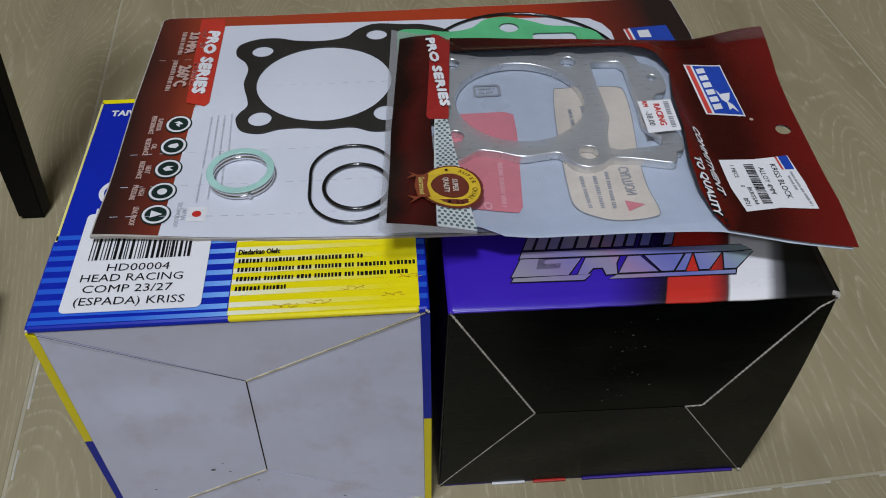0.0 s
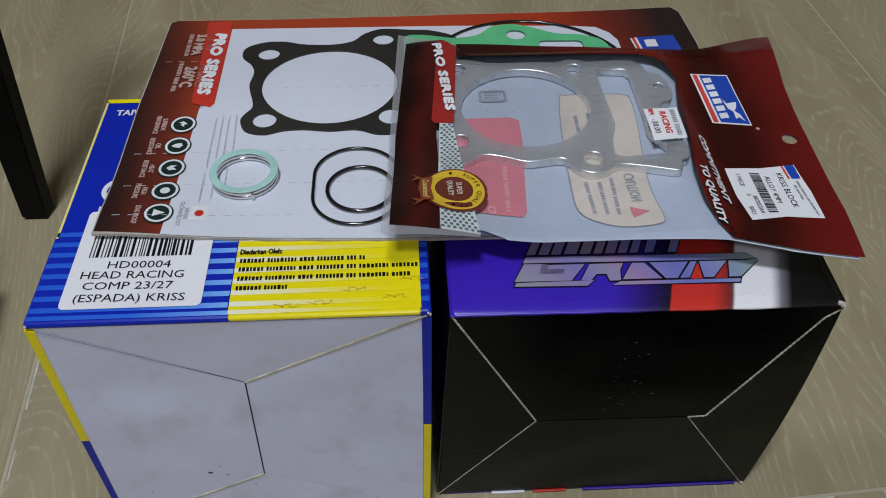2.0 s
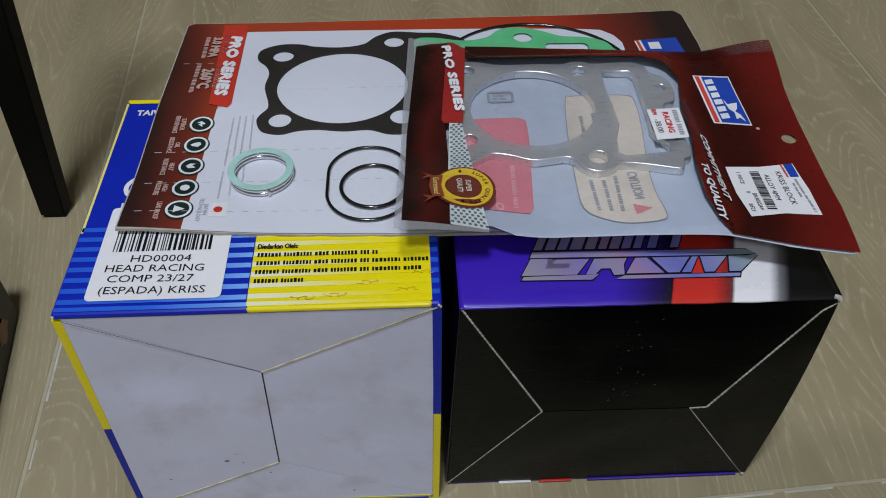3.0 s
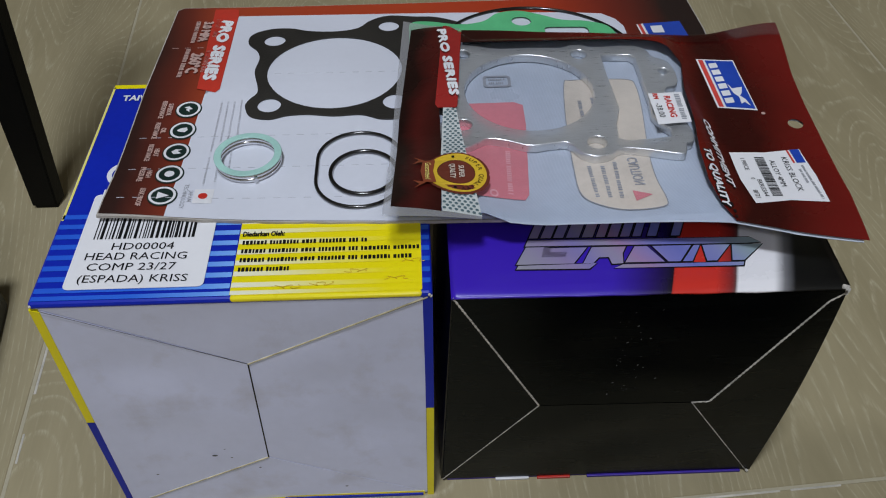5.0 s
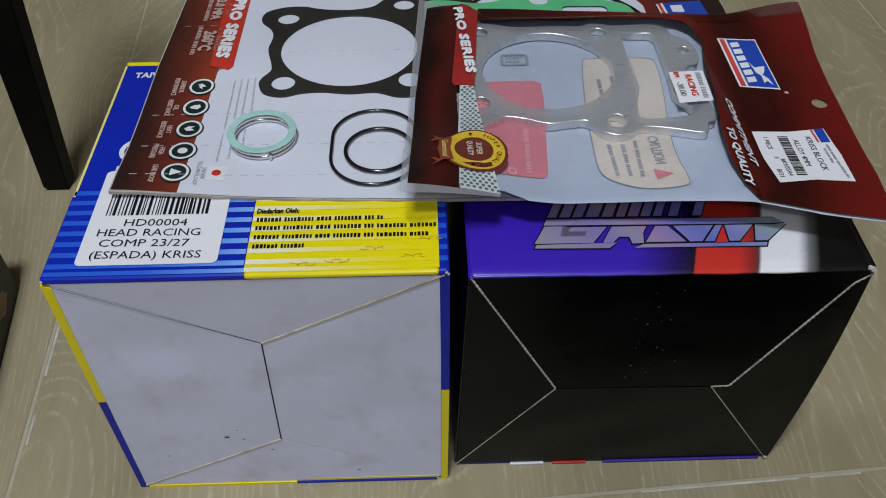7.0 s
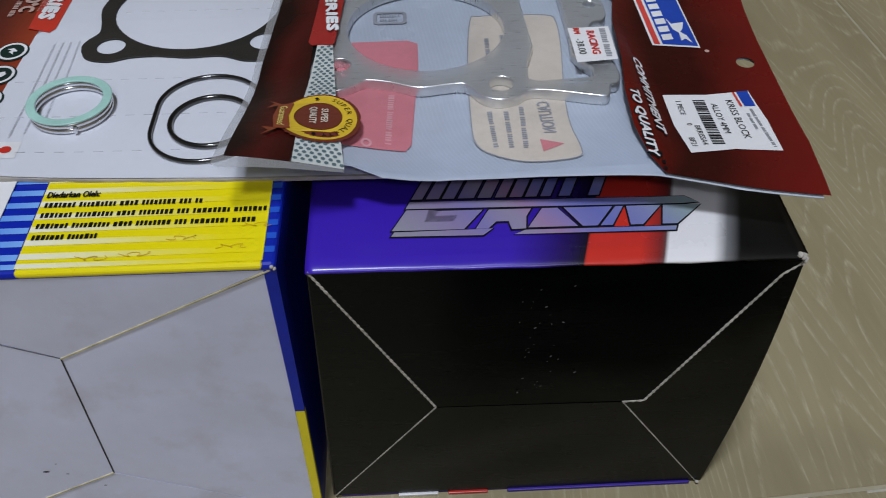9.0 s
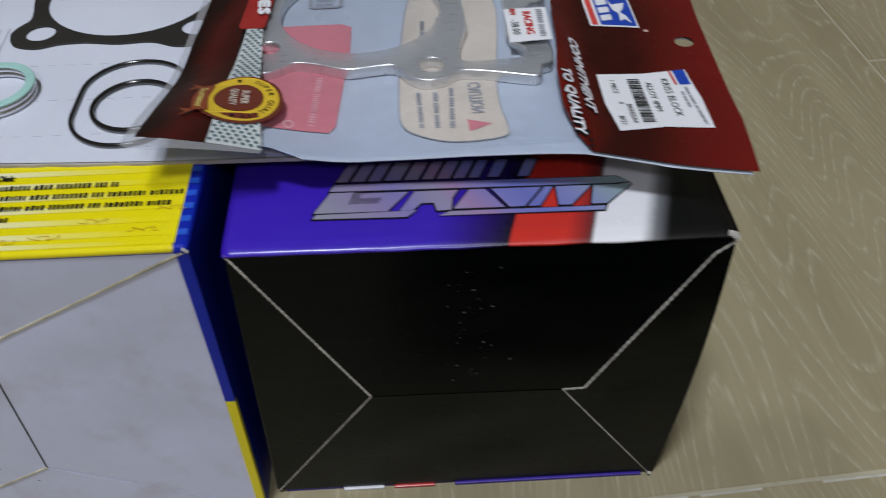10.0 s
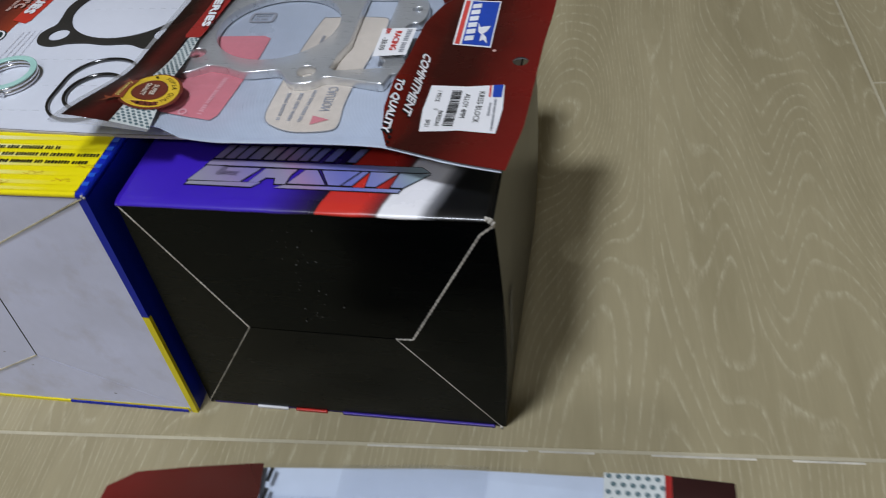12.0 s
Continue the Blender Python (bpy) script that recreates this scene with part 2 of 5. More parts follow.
GREEN_PAPER = mat("green_gasket_paper", (0.1, 0.46, 0.2), 0.55, vary=0.1, scale=200)
MINT = mat("mint_green_ring_facing", (0.36, 0.6, 0.54), 0.32, vary=0.12, scale=200)
STEEL = mat("bright_steel", (0.72, 0.72, 0.74), 0.2, 1.0, vary=0.08)
RUBBER = mat("black_rubber", (0.005, 0.005, 0.006), 0.2, vary=0.1, coat=1.0, spec=0.5)
RUBBER.node_tree.nodes["Principled BSDF"].inputs["Coat Roughness"].default_value = 0.05
ALLOY = mat("brushed_alloy", (0.77, 0.77, 0.76), 0.3, 0.78, vary=0.05, scale=420, bump=0.012, bscale=1100, stretch=(1, 7, 1))
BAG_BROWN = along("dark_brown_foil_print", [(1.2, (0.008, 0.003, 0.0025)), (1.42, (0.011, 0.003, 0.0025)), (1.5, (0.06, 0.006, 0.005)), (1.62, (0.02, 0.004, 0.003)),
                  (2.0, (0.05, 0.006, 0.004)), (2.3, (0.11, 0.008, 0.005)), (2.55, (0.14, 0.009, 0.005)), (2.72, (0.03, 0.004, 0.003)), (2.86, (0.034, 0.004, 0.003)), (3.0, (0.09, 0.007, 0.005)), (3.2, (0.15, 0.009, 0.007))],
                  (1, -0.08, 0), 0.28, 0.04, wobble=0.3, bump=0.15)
BAG_BROWN.node_tree.nodes["Principled BSDF"].inputs["Specular IOR Level"].default_value = 0.4
DARK_MAROON = mat("dark_maroon_foil_print", (0.022, 0.005, 0.005), 0.25, vary=0.3, coat=0.4)
BAG_RED = mat("tab_maroon_print", (0.3, 0.02, 0.018), 0.25, coat=0.5)
BAG_BACK = mat("silver_grey_film", (0.47, 0.52, 0.6), 0.3, vary=0.1, scale=20, bump=0.25, bscale=60)
BAG_LINE = mat("film_stripe", (0.5, 0.547, 0.625), 0.3, vary=0.1, scale=20, bump=0.25, bscale=60)
PINK = mat("pink_print", (0.6, 0.2, 0.23), 0.4)
CREAM = mat("cream_print", (0.6, 0.53, 0.45), 0.4)
MESH_GREY = mat("pale_mesh_print", (0.5, 0.53, 0.52), 0.35)
MESH_DOT = mat("dark_mesh_dot", (0.09, 0.14, 0.155), 0.4)
GOLD = mat("gold_print", (0.6, 0.4, 0.03), 0.3, vary=0.2, coat=0.3)
BADGE_BROWN = mat("badge_brown", (0.13, 0.028, 0.016), 0.35, coat=0.3)
RIBBON = mat("ribbon_copper", (0.22, 0.05, 0.02), 0.3, coat=0.3)
LOGO_BLUE = mat("logo_blue", (0.015, 0.06, 0.4), 0.3, coat=0.3)
LOGO_RED = mat("logo_red", (0.6, 0.06, 0.05), 0.3, coat=0.3)
FILM = clear_film("clear_film", 0.1)
CRIMP = clear_film("crimped_clear_film", 0.25, bump=1.0, bscale=520, depth=0.0016)
n, l = CRIMP.node_tree.nodes, CRIMP.node_tree.links
dimple, square = n.new("ShaderNodeTexVoronoi"), n.new("ShaderNodeMath")
dimple.inputs["Scale"].default_value, dimple.inputs["Randomness"].default_value = 760, 0.25
square.operation = "POWER"
square.inputs[1].default_value = 2.0
l.new(n["Texture Coordinate"].outputs["Object"], dimple.inputs["Vector"]), l.new(dimple.outputs["Distance"], square.inputs[0]), l.new(square.outputs[0], n["Bump"].inputs["Height"])
n["Glossy BSDF"].inputs["Roughness"].default_value = 0.2
MARGIN = clear_film("sealed_film_margin", 0.5, (0.9, 0.91, 0.93), bump=0.5)
n, l = MARGIN.node_tree.nodes, MARGIN.node_tree.links
milk, veil = n.new("ShaderNodeBsdfDiffuse"), n.new("ShaderNodeMixShader")
milk.inputs[0].default_value, veil.inputs[0].default_value = (0.6, 0.6, 0.62, 1), 0.3
l.new(n["Mix Shader"].outputs[0], veil.inputs[1]), l.new(milk.outputs[0], veil.inputs[2]), l.new(veil.outputs[0], n["Material Output"].inputs[0])
PINK_LINE = mat("pale_pink_print", (0.7, 0.36, 0.39), 0.4)
GLOW = bpy.data.materials.new("lamp_glow")
GLOW.use_nodes = True
GLOW.node_tree.nodes["Principled BSDF"].inputs["Emission Color"].default_value = (0.9, 0.95, 1, 1)
GLOW.node_tree.nodes["Principled BSDF"].inputs["Emission Strength"].default_value = 6


# ---- helpers ----
def thing(name, x, y, z, label, category, group="", kind=""):
    e = new(name)
    e.empty_display_size = 0.02
    e.matrix_world = pose(x * U, y * U, z * U)
    return tagged(e, label, category, group, kind)


def under(ob, parent):
    ob.parent = parent
    m, p = Matrix(), parent
    while p:
        m = p.matrix_parent_inverse @ p.matrix_basis @ m if p.parent else p.matrix_basis @ m
        p = p.parent
    ob.matrix_parent_inverse = m.inverted()
    return ob


def part(name, bm, material, parent=None, label="", smooth=False, scale=U):
    me = bpy.data.meshes.new(name)
    bmesh.ops.recalc_face_normals(bm, faces=bm.faces)
    bm.to_mesh(me)
    bm.free()
    me.transform(Matrix.Scale(scale, 4))
    for m in material if isinstance(material, (list, tuple)) else (material,):
        me.materials.append(m)
    if smooth:
        me.shade_smooth()
    ob = new(name, me)
    if parent:
        under(ob, parent)
    if label:
        ob["label"] = label
    return ob


def box(bm, x0, x1, y0, y1, z0, z1, bevel=0.0, seg=2):
    made = bmesh.ops.create_cube(bm, size=1)
    bmesh.ops.transform(bm, matrix=Matrix.LocRotScale(((x0 + x1) / 2, (y0 + y1) / 2, (z0 + z1) / 2), None, (x1 - x0, y1 - y0, z1 - z0)), verts=made["verts"])
    if bevel:
        bmesh.ops.bevel(bm, geom=list({e for v in made["verts"] for e in v.link_edges}), offset=bevel, segments=seg, affect="EDGES", profile=0.5)
    return bm


def loose(bm, pts3, thick, way=(0, 1, 0)):
    """A flat panel with thickness: the polygon, pushed along way."""
    face = bm.faces.new([bm.verts.new(p) for p in pts3])
    out = bmesh.ops.extrude_face_region(bm, geom=[face])
    vs = [g for g in out["geom"] if isinstance(g, bmesh.types.BMVert)]
    bmesh.ops.translate(bm, verts=vs, vec=Vector(way) * thick)
    return bm


def warp(bm, rim, amount, seed, step=0.09):
    """Cut a standing panel into cells and dent it, keeping its rim in place."""
    for axis in (0, 2):
        vals = [v.co[axis] for v in bm.verts]
        k = math.floor(min(vals) / step) + 1
        while k * step < max(vals) - 1e-4:
            co, no = [0, 0, 0], [0, 0, 0]
            co[axis], no[axis] = k * step, 1
            bmesh.ops.bisect_plane(bm, geom=bm.verts[:] + bm.edges[:] + bm.faces[:], plane_co=co, plane_no=no)
            k += 1
    for v in bm.verts:
        p, far = Vector((v.co.x, v.co.z)), 9.0
        for i in range(len(rim)):
            a, b = Vector((rim[i - 1][0], rim[i - 1][2])), Vector((rim[i][0], rim[i][2]))
            s = min(1, max(0, (p - a).dot(b - a) / (b - a).length_squared))
            far = min(far, (p - a - (b - a) * s).length)
        v.co.y += amount * ease(0, 0.16, far) * noise.noise(Vector((v.co.x * 2.6 + seed, seed * 1.7, v.co.z * 3.4)))
    return bm


def cut(bm, step):
    xs, ys = [v.co.x for v in bm.verts], [v.co.y for v in bm.verts]
    for axis, vals in ((0, xs), (1, ys)):
        k = math.floor(min(vals) / step) + 1
        while k * step < max(vals) - 1e-4:
            co, no = [0, 0, 0], [0, 0, 0]
            co[axis], no[axis] = k * step, 1
            bmesh.ops.bisect_plane(bm, geom=bm.verts[:] + bm.edges[:] + bm.faces[:], plane_co=co, plane_no=no)
            k += 1


def layer(pts, zf, off=0.0, thick=0.0, step=0.08):
    """A sheet or print that follows the height zf(x, y) of the plan."""
    bm = bmesh.new()
    f = bm.faces.new([bm.verts.new((x, y, 0)) for x, y in pts])
    bmesh.ops.triangulate(bm, faces=[f])
    if step:
        cut(bm, step)
    for v in bm.verts:
        v.co.z = zf(v.co.x, v.co.y) + off
    if thick:
        out = bmesh.ops.extrude_face_region(bm, geom=bm.faces[:])
        for g in out["geom"]:
            if isinstance(g, bmesh.types.BMVert):
                g.co.z -= thick
    return bm


def smooth(pts, n=6):
    out, k = [], len(pts)
    for i in range(k):
        p0, p1, p2, p3 = (Vector(pts[(i + j) % k]) for j in (-1, 0, 1, 2))
        for s in range(n):
            t = s / n
            out.append(tuple(0.5 * (2 * p1 + (p2 - p0) * t + (2 * p0 - 5 * p1 + 4 * p2 - p3) * t * t + (3 * p1 - p0 - 3 * p2 + p3) * t ** 3)))
    return out


def circle(x, y, r, n=32, ry=None, start=0.0, end=2 * math.pi):
    ry = ry or r
    return [(x + r * math.cos(start + (end - start) * i / n), y + ry * math.sin(start + (end - start) * i / n)) for i in range(n)]


def rounded(x0, y0, x1, y1, r, n=5):
    out = []
    for cx, cy, a in ((x1 - r, y1 - r, 0), (x0 + r, y1 - r, 90), (x0 + r, y0 + r, 180), (x1 - r, y0 + r, 270)):
        out += [(cx + r * math.cos(radians(a + 90 * i / n)), cy + r * math.sin(radians(a + 90 * i / n))) for i in range(n + 1)]
    return out


def from_curve(curve):
    ob = bpy.data.objects.new("tmp", curve)
    scene.collection.objects.link(ob)
    me = bpy.data.meshes.new_from_object(ob)
    bm = bmesh.new()
    bm.from_mesh(me)
    bpy.data.objects.remove(ob)
    bpy.data.meshes.remove(me)
    bpy.data.curves.remove(curve)
    return bm


def plate(loops, z, thick, zf=None, bevel=0.0, step=0.0):
    """A flat plate with holes: the first loop is its outline, the rest are holes."""
    c = bpy.data.curves.new("plate", "CURVE")
    c.dimensions, c.fill_mode, c.extrude, c.bevel_depth, c.bevel_resolution = "2D", "BOTH", max(0, thick / 2 - bevel), bevel, 1
    for pts in loops:
        s = c.splines.new("POLY")
        s.points.add(len(pts) - 1)
        for p, (x, y) in zip(s.points, pts):
            p.co = (x, y, 0, 1)
        s.use_cyclic_u = True
    bm = from_curve(c)
    bmesh.ops.remove_doubles(bm, verts=bm.verts, dist=1e-5)
    if step:
        cut(bm, step)
    for v in bm.verts:
        v.co.z += z + thick / 2 + (zf(v.co.x, v.co.y) if zf else 0)
    return bm


def text(s, size, x, y, turn, zf, off, material, parent, name="printed_text", align="CENTER", wide=1.0, mirror=False, bold=0.0, shear=0.0, span=0.0):
    c = bpy.data.curves.new("text", "FONT")
    c.body, c.size, c.align_x, c.align_y, c.shear, c.resolution_u = s, size, align, "CENTER", shear, 2
    c.fill_mode = "FRONT"
    bm = from_curve(c)
    if span:
        xs = [v.co.x for v in bm.verts]
        wide = span / (max(xs) - min(xs))
    m = Matrix.Translation((x, y, 0)) @ Matrix.Rotation(radians(turn), 4, "Z") @ Matrix.Diagonal((-wide if mirror else wide, 1, 1, 1))
    bm.transform(m)
    if bold:
        first = bm.verts[:] + bm.edges[:] + bm.faces[:]
        for k, (dx, dy) in enumerate(((-1, 0), (1, 0), (0, -1), (0, 1))):
            copy = bmesh.ops.duplicate(bm, geom=first)
            bmesh.ops.translate(bm, verts=[g for g in copy["geom"] if isinstance(g, bmesh.types.BMVert)], vec=(dx * bold, dy * bold, 0.0002 * (k + 1)))
    for v in bm.verts:
        v.co.z += zf(v.co.x, v.co.y) + off
    return part(name, bm, material, parent)


def bar(x0, y0, x1, y1, w, zf, off, material, parent, name="print_bar"):
    d = Vector((x1 - x0, y1 - y0)).normalized() * w / 2
    nx, ny = -d.y, d.x
    return part(name, layer([(x0 - nx, y0 - ny), (x1 - nx, y1 - ny), (x1 + nx, y1 + ny), (x0 + nx, y0 + ny)], zf, off, step=0.1), material, parent)


def bars(rows, w, zf, off, material, parent, name="unreadable_text"):
    """Lines of unreadable writing as rows of small bars in word-long runs, as one printed block."""
    rnd = random.Random(5)
    bm = bmesh.new()
    for x0, y0, x1, y1 in rows:
        a, b = Vector((x0, y0)), Vector((x1, y1))
        d = (b - a).normalized()
        nrm = Vector((-d.y, d.x)) * w / 2
        at, full, left = 0.0, (b - a).length, rnd.randint(3, 9)
        while at < full - w * 0.3:
            size = min(full - at, w * rnd.uniform(0.32, 0.56))
            p, q, up, low = a + d * at, a + d * (at + size), nrm * rnd.choice((0.8, 1, 1)), nrm
            bm.faces.new([bm.verts.new((c.x, c.y, zf(c.x, c.y) + off)) for c in (p - low, q - low, q + up, p + up)])
            left -= 1
            at += size + w * (0.2 if left else 0.6)
            left = left or rnd.randint(3, 9)
    return part(name, bm, material, parent)


def torus(cx, cy, path, r, zf, off, n=10):
    """A round cord along a closed plan path."""
    bm = bmesh.new()
    rings, k = [], len(path)
    for i, (x, y) in enumerate(path):
        a, b = Vector(path[i - 1]), Vector(path[(i + 1) % k])
        t = (b - a).normalized()
        nn = Vector((-t.y, t.x))
        rings.append([bm.verts.new((cx + x + nn.x * r * math.cos(2 * math.pi * j / n), cy + y + nn.y * r * math.cos(2 * math.pi * j / n),
                                    zf(cx + x, cy + y) + off + r + r * math.sin(2 * math.pi * j / n))) for j in range(n)])
    for i in range(k):
        for j in range(n):
            bm.faces.new((rings[i][j], rings[(i + 1) % k][j], rings[(i + 1) % k][(j + 1) % n], rings[i][(j + 1) % n]))
    return bm


def ease(a, b, x):
    t = min(1, max(0, (x - a) / (b - a)))
    return t * t * (3 - 2 * t)


def flat(z):
    return lambda x, y: z


# ---- the room ----
X0, X1, Y0, Y1, HIGH = -18.0, 20.0, -32.0, 26.0, 24.5
floor = tagged(new("floor"), "greige limed-oak look floor tiles with pale grain", "floor", kind="structure")
bm = box(bmesh.new(), X0, X1, Y0, Y1, -0.6, -0.004)
part("screed", bm, GROUT, floor)
# walls out of view, added to close the room and bounce light
for name, b in (("wall_west", (X0 - 1, X0, Y0, Y1, -0.6, HIGH)), ("wall_east", (X1, X1 + 1, Y0, Y1, -0.6, HIGH)),
                ("wall_south", (X0 - 1, X1 + 1, Y0 - 1, Y0, -0.6, HIGH)), ("wall_north", (X0 - 1, X1 + 1, Y1, Y1 + 1, -0.6, HIGH))):
    tagged(part(name, box(bmesh.new(), *b), WALL), "plain unseen room wall, tinted warm cream for the bounce light", "wall", kind="structure")
tagged(part("ceiling", box(bmesh.new(), X0 - 1, X1 + 1, Y0 - 1, Y1 + 1, HIGH, HIGH + 1), WHITE_PAINT), "plain white painted ceiling", "ceiling", kind="structure")


def ceiling_lamp(x, y, r):
    e = thing("ceiling_lamp", x, y, HIGH, "round white flush ceiling lamp out of view, switched on", "lamp", "ceiling lamps")
    bm = bmesh.new()
    bmesh.ops.create_cone(bm, cap_ends=True, segments=40, radius1=r * 1.08, radius2=r * 1.12, depth=0.35)
    bmesh.ops.translate(bm, verts=bm.verts, vec=(x, y, HIGH - 0.18))
    part("lamp_body", bm, WHITE_PAINT, e)
    bm = bmesh.new()
    bmesh.ops.create_cone(bm, cap_ends=True, segments=40, radius1=r, radius2=r, depth=0.08)
    bmesh.ops.translate(bm, verts=bm.verts, vec=(x, y, HIGH - 0.4))
    part("diffuser", bm, GLOW, e)


ceiling_lamp(-0.06 / U, -0.56 / U, 1.3)
# housing for the added front fill, unseen
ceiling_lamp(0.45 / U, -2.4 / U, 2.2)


# ---- blue and yellow carton ----
ZL = 1.45


def blue_carton():
    e = thing("blue_carton", 0.7, 0.66, 0, "blue and yellow printed parts carton standing on the floor", "box")
    t = 0.03
    # walls of the carton
    part("top_panel", box(bmesh.new(), -0.01, 1.41, -0.004, 1.325, ZL - t, ZL, 0.012), BLUE, e)
    part("left_panel", loose(bmesh.new(), [(-0.008, 0.022, ZL - t), (-0.008, 1.325, ZL - t), (-0.022, 1.325, 0), (-0.022, 0.03, 0)], t, (1, 0, 0)), BLUE, e)
    part("right_panel", loose(bmesh.new(), [(1.409, 0.0, ZL - t), (1.409, 1.325, ZL - t), (1.401, 1.325, 0), (1.401, 0.012, 0)], t, (-1, 0, 0)), BLUE, e)
    part("bottom_panel", box(bmesh.new(), 0.012, 1.36, 0.01, 1.32, 0, t), YELLOW, e)
    part("back_panel", box(bmesh.new(), 0.015, 1.365, 1.29, 1.318, t, ZL - t - 0.002), BLUE, e)
    # dark sheet added behind the flaps so their gaps look shaded
    part("inner_board", box(bmesh.new(), 0.02, 1.36, 0.075, 0.1, 0.032, ZL - 0.032), DARK, e)
    # coloured rims beside the closing flaps
    for name, m, pts in (("left_rim_upper", YELLOW, [(-0.012, ZL - 0.03), (0.022, ZL - 0.045), (0.012, 0.704), (-0.02, 0.704)]),
                         ("left_rim_lower", BLUE, [(-0.02, 0.7), (0.012, 0.7), (0.0, 0.0), (-0.026, 0.0)]),
                         ("right_rim_upper", BLUE, [(1.374, ZL - 0.024), (1.41, ZL - 0.024), (1.409, 0.73), (1.377, 0.73)]),
                         ("right_rim_lower", YELLOW, [(1.377, 0.726), (1.409, 0.726), (1.402, 0.0), (1.372, 0.0)])):
        part(name, loose(bmesh.new(), [(x, -0.003 + 0.01 * (1 - z / ZL), z) for x, z in pts], 0.02), m, e)
    for name, m, x0, x1 in (("bottom_rim_yellow", YELLOW, 0.016, 0.7), ("bottom_rim_blue", BLUE, 0.7, 1.352)):
        part(name, box(bmesh.new(), x0, x1, 0.004, 0.02, 0.0, 0.016), m, e)
    # four closing flaps that meet at a crooked seam
    c1, c2 = (0.692, 0.02, 1.042), (0.675, 0.014, 0.374)
    bl, br = (0.001, 0.008, 0.018), (1.372, 0.012, 0.018)
    for name, pts in (("top_flap", ((0.012, -0.002, ZL - 0.022), (1.392, -0.002, ZL - 0.018), c1)), ("left_flap", ((0.02, 0.0, ZL - 0.035), c1, c2, bl)),
                      ("right_flap", ((1.38, 0.0, ZL - 0.036), br, c2, c1)), ("bottom_flap", (bl, c2, br))):
        mid = sum((Vector(p) for p in pts), Vector()) / len(pts)
        pts = [Vector(p) + (mid - Vector(p)).normalized() * 0.0028 for p in pts]
        bm = loose(bmesh.new(), pts, 0.022)
        part(name, warp(bm, pts, 0.016, len(name) + pts[0].z), WHITE_BOARD, e, smooth=True).data.set_sharp_from_angle(angle=radians(30))
    # the raw corrugated edges along the seams
    for (a, b, w) in (((1.392, -0.001, ZL - 0.022), c1, 0.0026), (bl, c2, 0.0026)):
        a, b = Vector(a), Vector(b)
        d = (b - a).normalized()
        side = Vector((-d.z, 0, d.x)) * w
        bm = loose(bmesh.new(), [a - side, b - side, b + side, a + side], 0.012)
        bmesh.ops.translate(bm, verts=bm.verts, vec=(0, -0.004, 0))
        part("raw_edge", bm, mat("yellowed_board_edge", (0.5, 0.45, 0.3), 0.8, vary=0.3, scale=400), e)
    # white strip added behind the upper left seam to lighten its gap
    a, b = Vector((0.02, 0.004, ZL - 0.0345)), Vector(c1) + Vector((0, 0.004, 0))
    side = Vector((a.z - b.z, 0, b.x - a.x)).normalized() * 0.012
    part("flap_tuck", loose(bmesh.new(), [a - side, b - side, b + side, a + side], 0.01), WHITE_BOARD, e)
    # thin dark ribbons on the flap faces paint the shade of the seams
    for a, b, w in (((0.02, -0.004, ZL - 0.0345), c1, 0.0007), (c1, c2, 0.0028), ((1.38, -0.003, ZL - 0.033), c1, 0.0008), (c2, bl, 0.0008)):
        a, b = Vector(a), Vector(b)
        d = (b - a).normalized()
        side = Vector((-d.z, 0, d.x)) * w
        bm = loose(bmesh.new(), [a - side, b - side, b + side, a + side], 0.001)
        bmesh.ops.translate(bm, verts=bm.verts, vec=(0, -0.0015, 0))
        part("seam_gap", bm, DARK, e)
    for x, y, z in ((1.398, -0.003, ZL - 0.01), (1.404, -0.002, ZL - 0.018), (-0.002, -0.002, ZL - 0.012)):
        bm = bmesh.new()
        bmesh.ops.create_icosphere(bm, subdivisions=2, radius=0.006)
        for v in bm.verts:
            v.co = v.co * (1 + 0.25 * noise.noise(v.co * 70)) + Vector((x, y, z))
        part("worn_corner", bm, RAW, e)
    # printing on the top
    top = flat(ZL)
    part("yellow_back_edge", layer([(0.0, 1.29), (1.395, 1.29), (1.395, 1.318), (0.0, 1.318)], top, 0.002, step=0), YELLOW, e)
    part("yellow_side_line", layer([(-0.002, 0.42), (0.008, 0.42), (0.008, 1.3), (-0.002, 1.3)], top, 0.002, step=0), PALE_YELLOW, e)
    for i in range(8):
        y = 0.045 + i * 0.0545
        part("light_stripe", layer([(0.0, y), (0.69, y), (0.69, y + 0.024), (0.0, y + 0.024)], top, 0.002, step=0), SKY, e)
        part("light_stripe", layer([(1.375, y), (1.404, y), (1.404, y + 0.024), (1.375, y + 0.024)], top, 0.002, step=0), SKY, e)
    part("light_front_band", layer([(0.0, 0.01), (0.695, 0.01), (0.695, 0.03), (0.0, 0.03)], top, 0.0025, step=0), SKY, e)
    part("yellow_panel", layer([(0.694, 0.012), (1.374, 0.012), (1.374, 0.6), (0.694, 0.6)], top, 0.003, step=0), YELLOW, e)
    part("yellow_fold", box(bmesh.new(), 0.694, 1.374, -0.0065, 0.03, ZL - 0.022, ZL + 0.003, 0.011, 3), YELLOW, e)
    for i in range(7):
        y = 0.045 + i * 0.0545
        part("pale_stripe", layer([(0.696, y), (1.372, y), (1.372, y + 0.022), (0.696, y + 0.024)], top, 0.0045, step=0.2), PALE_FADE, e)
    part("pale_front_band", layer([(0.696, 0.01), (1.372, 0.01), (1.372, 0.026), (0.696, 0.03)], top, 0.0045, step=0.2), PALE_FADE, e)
    text("Diedarkan Oleh:", 0.036, 0.705, 0.312, 0, top, 0.006, INK, e, align="LEFT", bold=0.0012, shear=0.06, span=0.155)
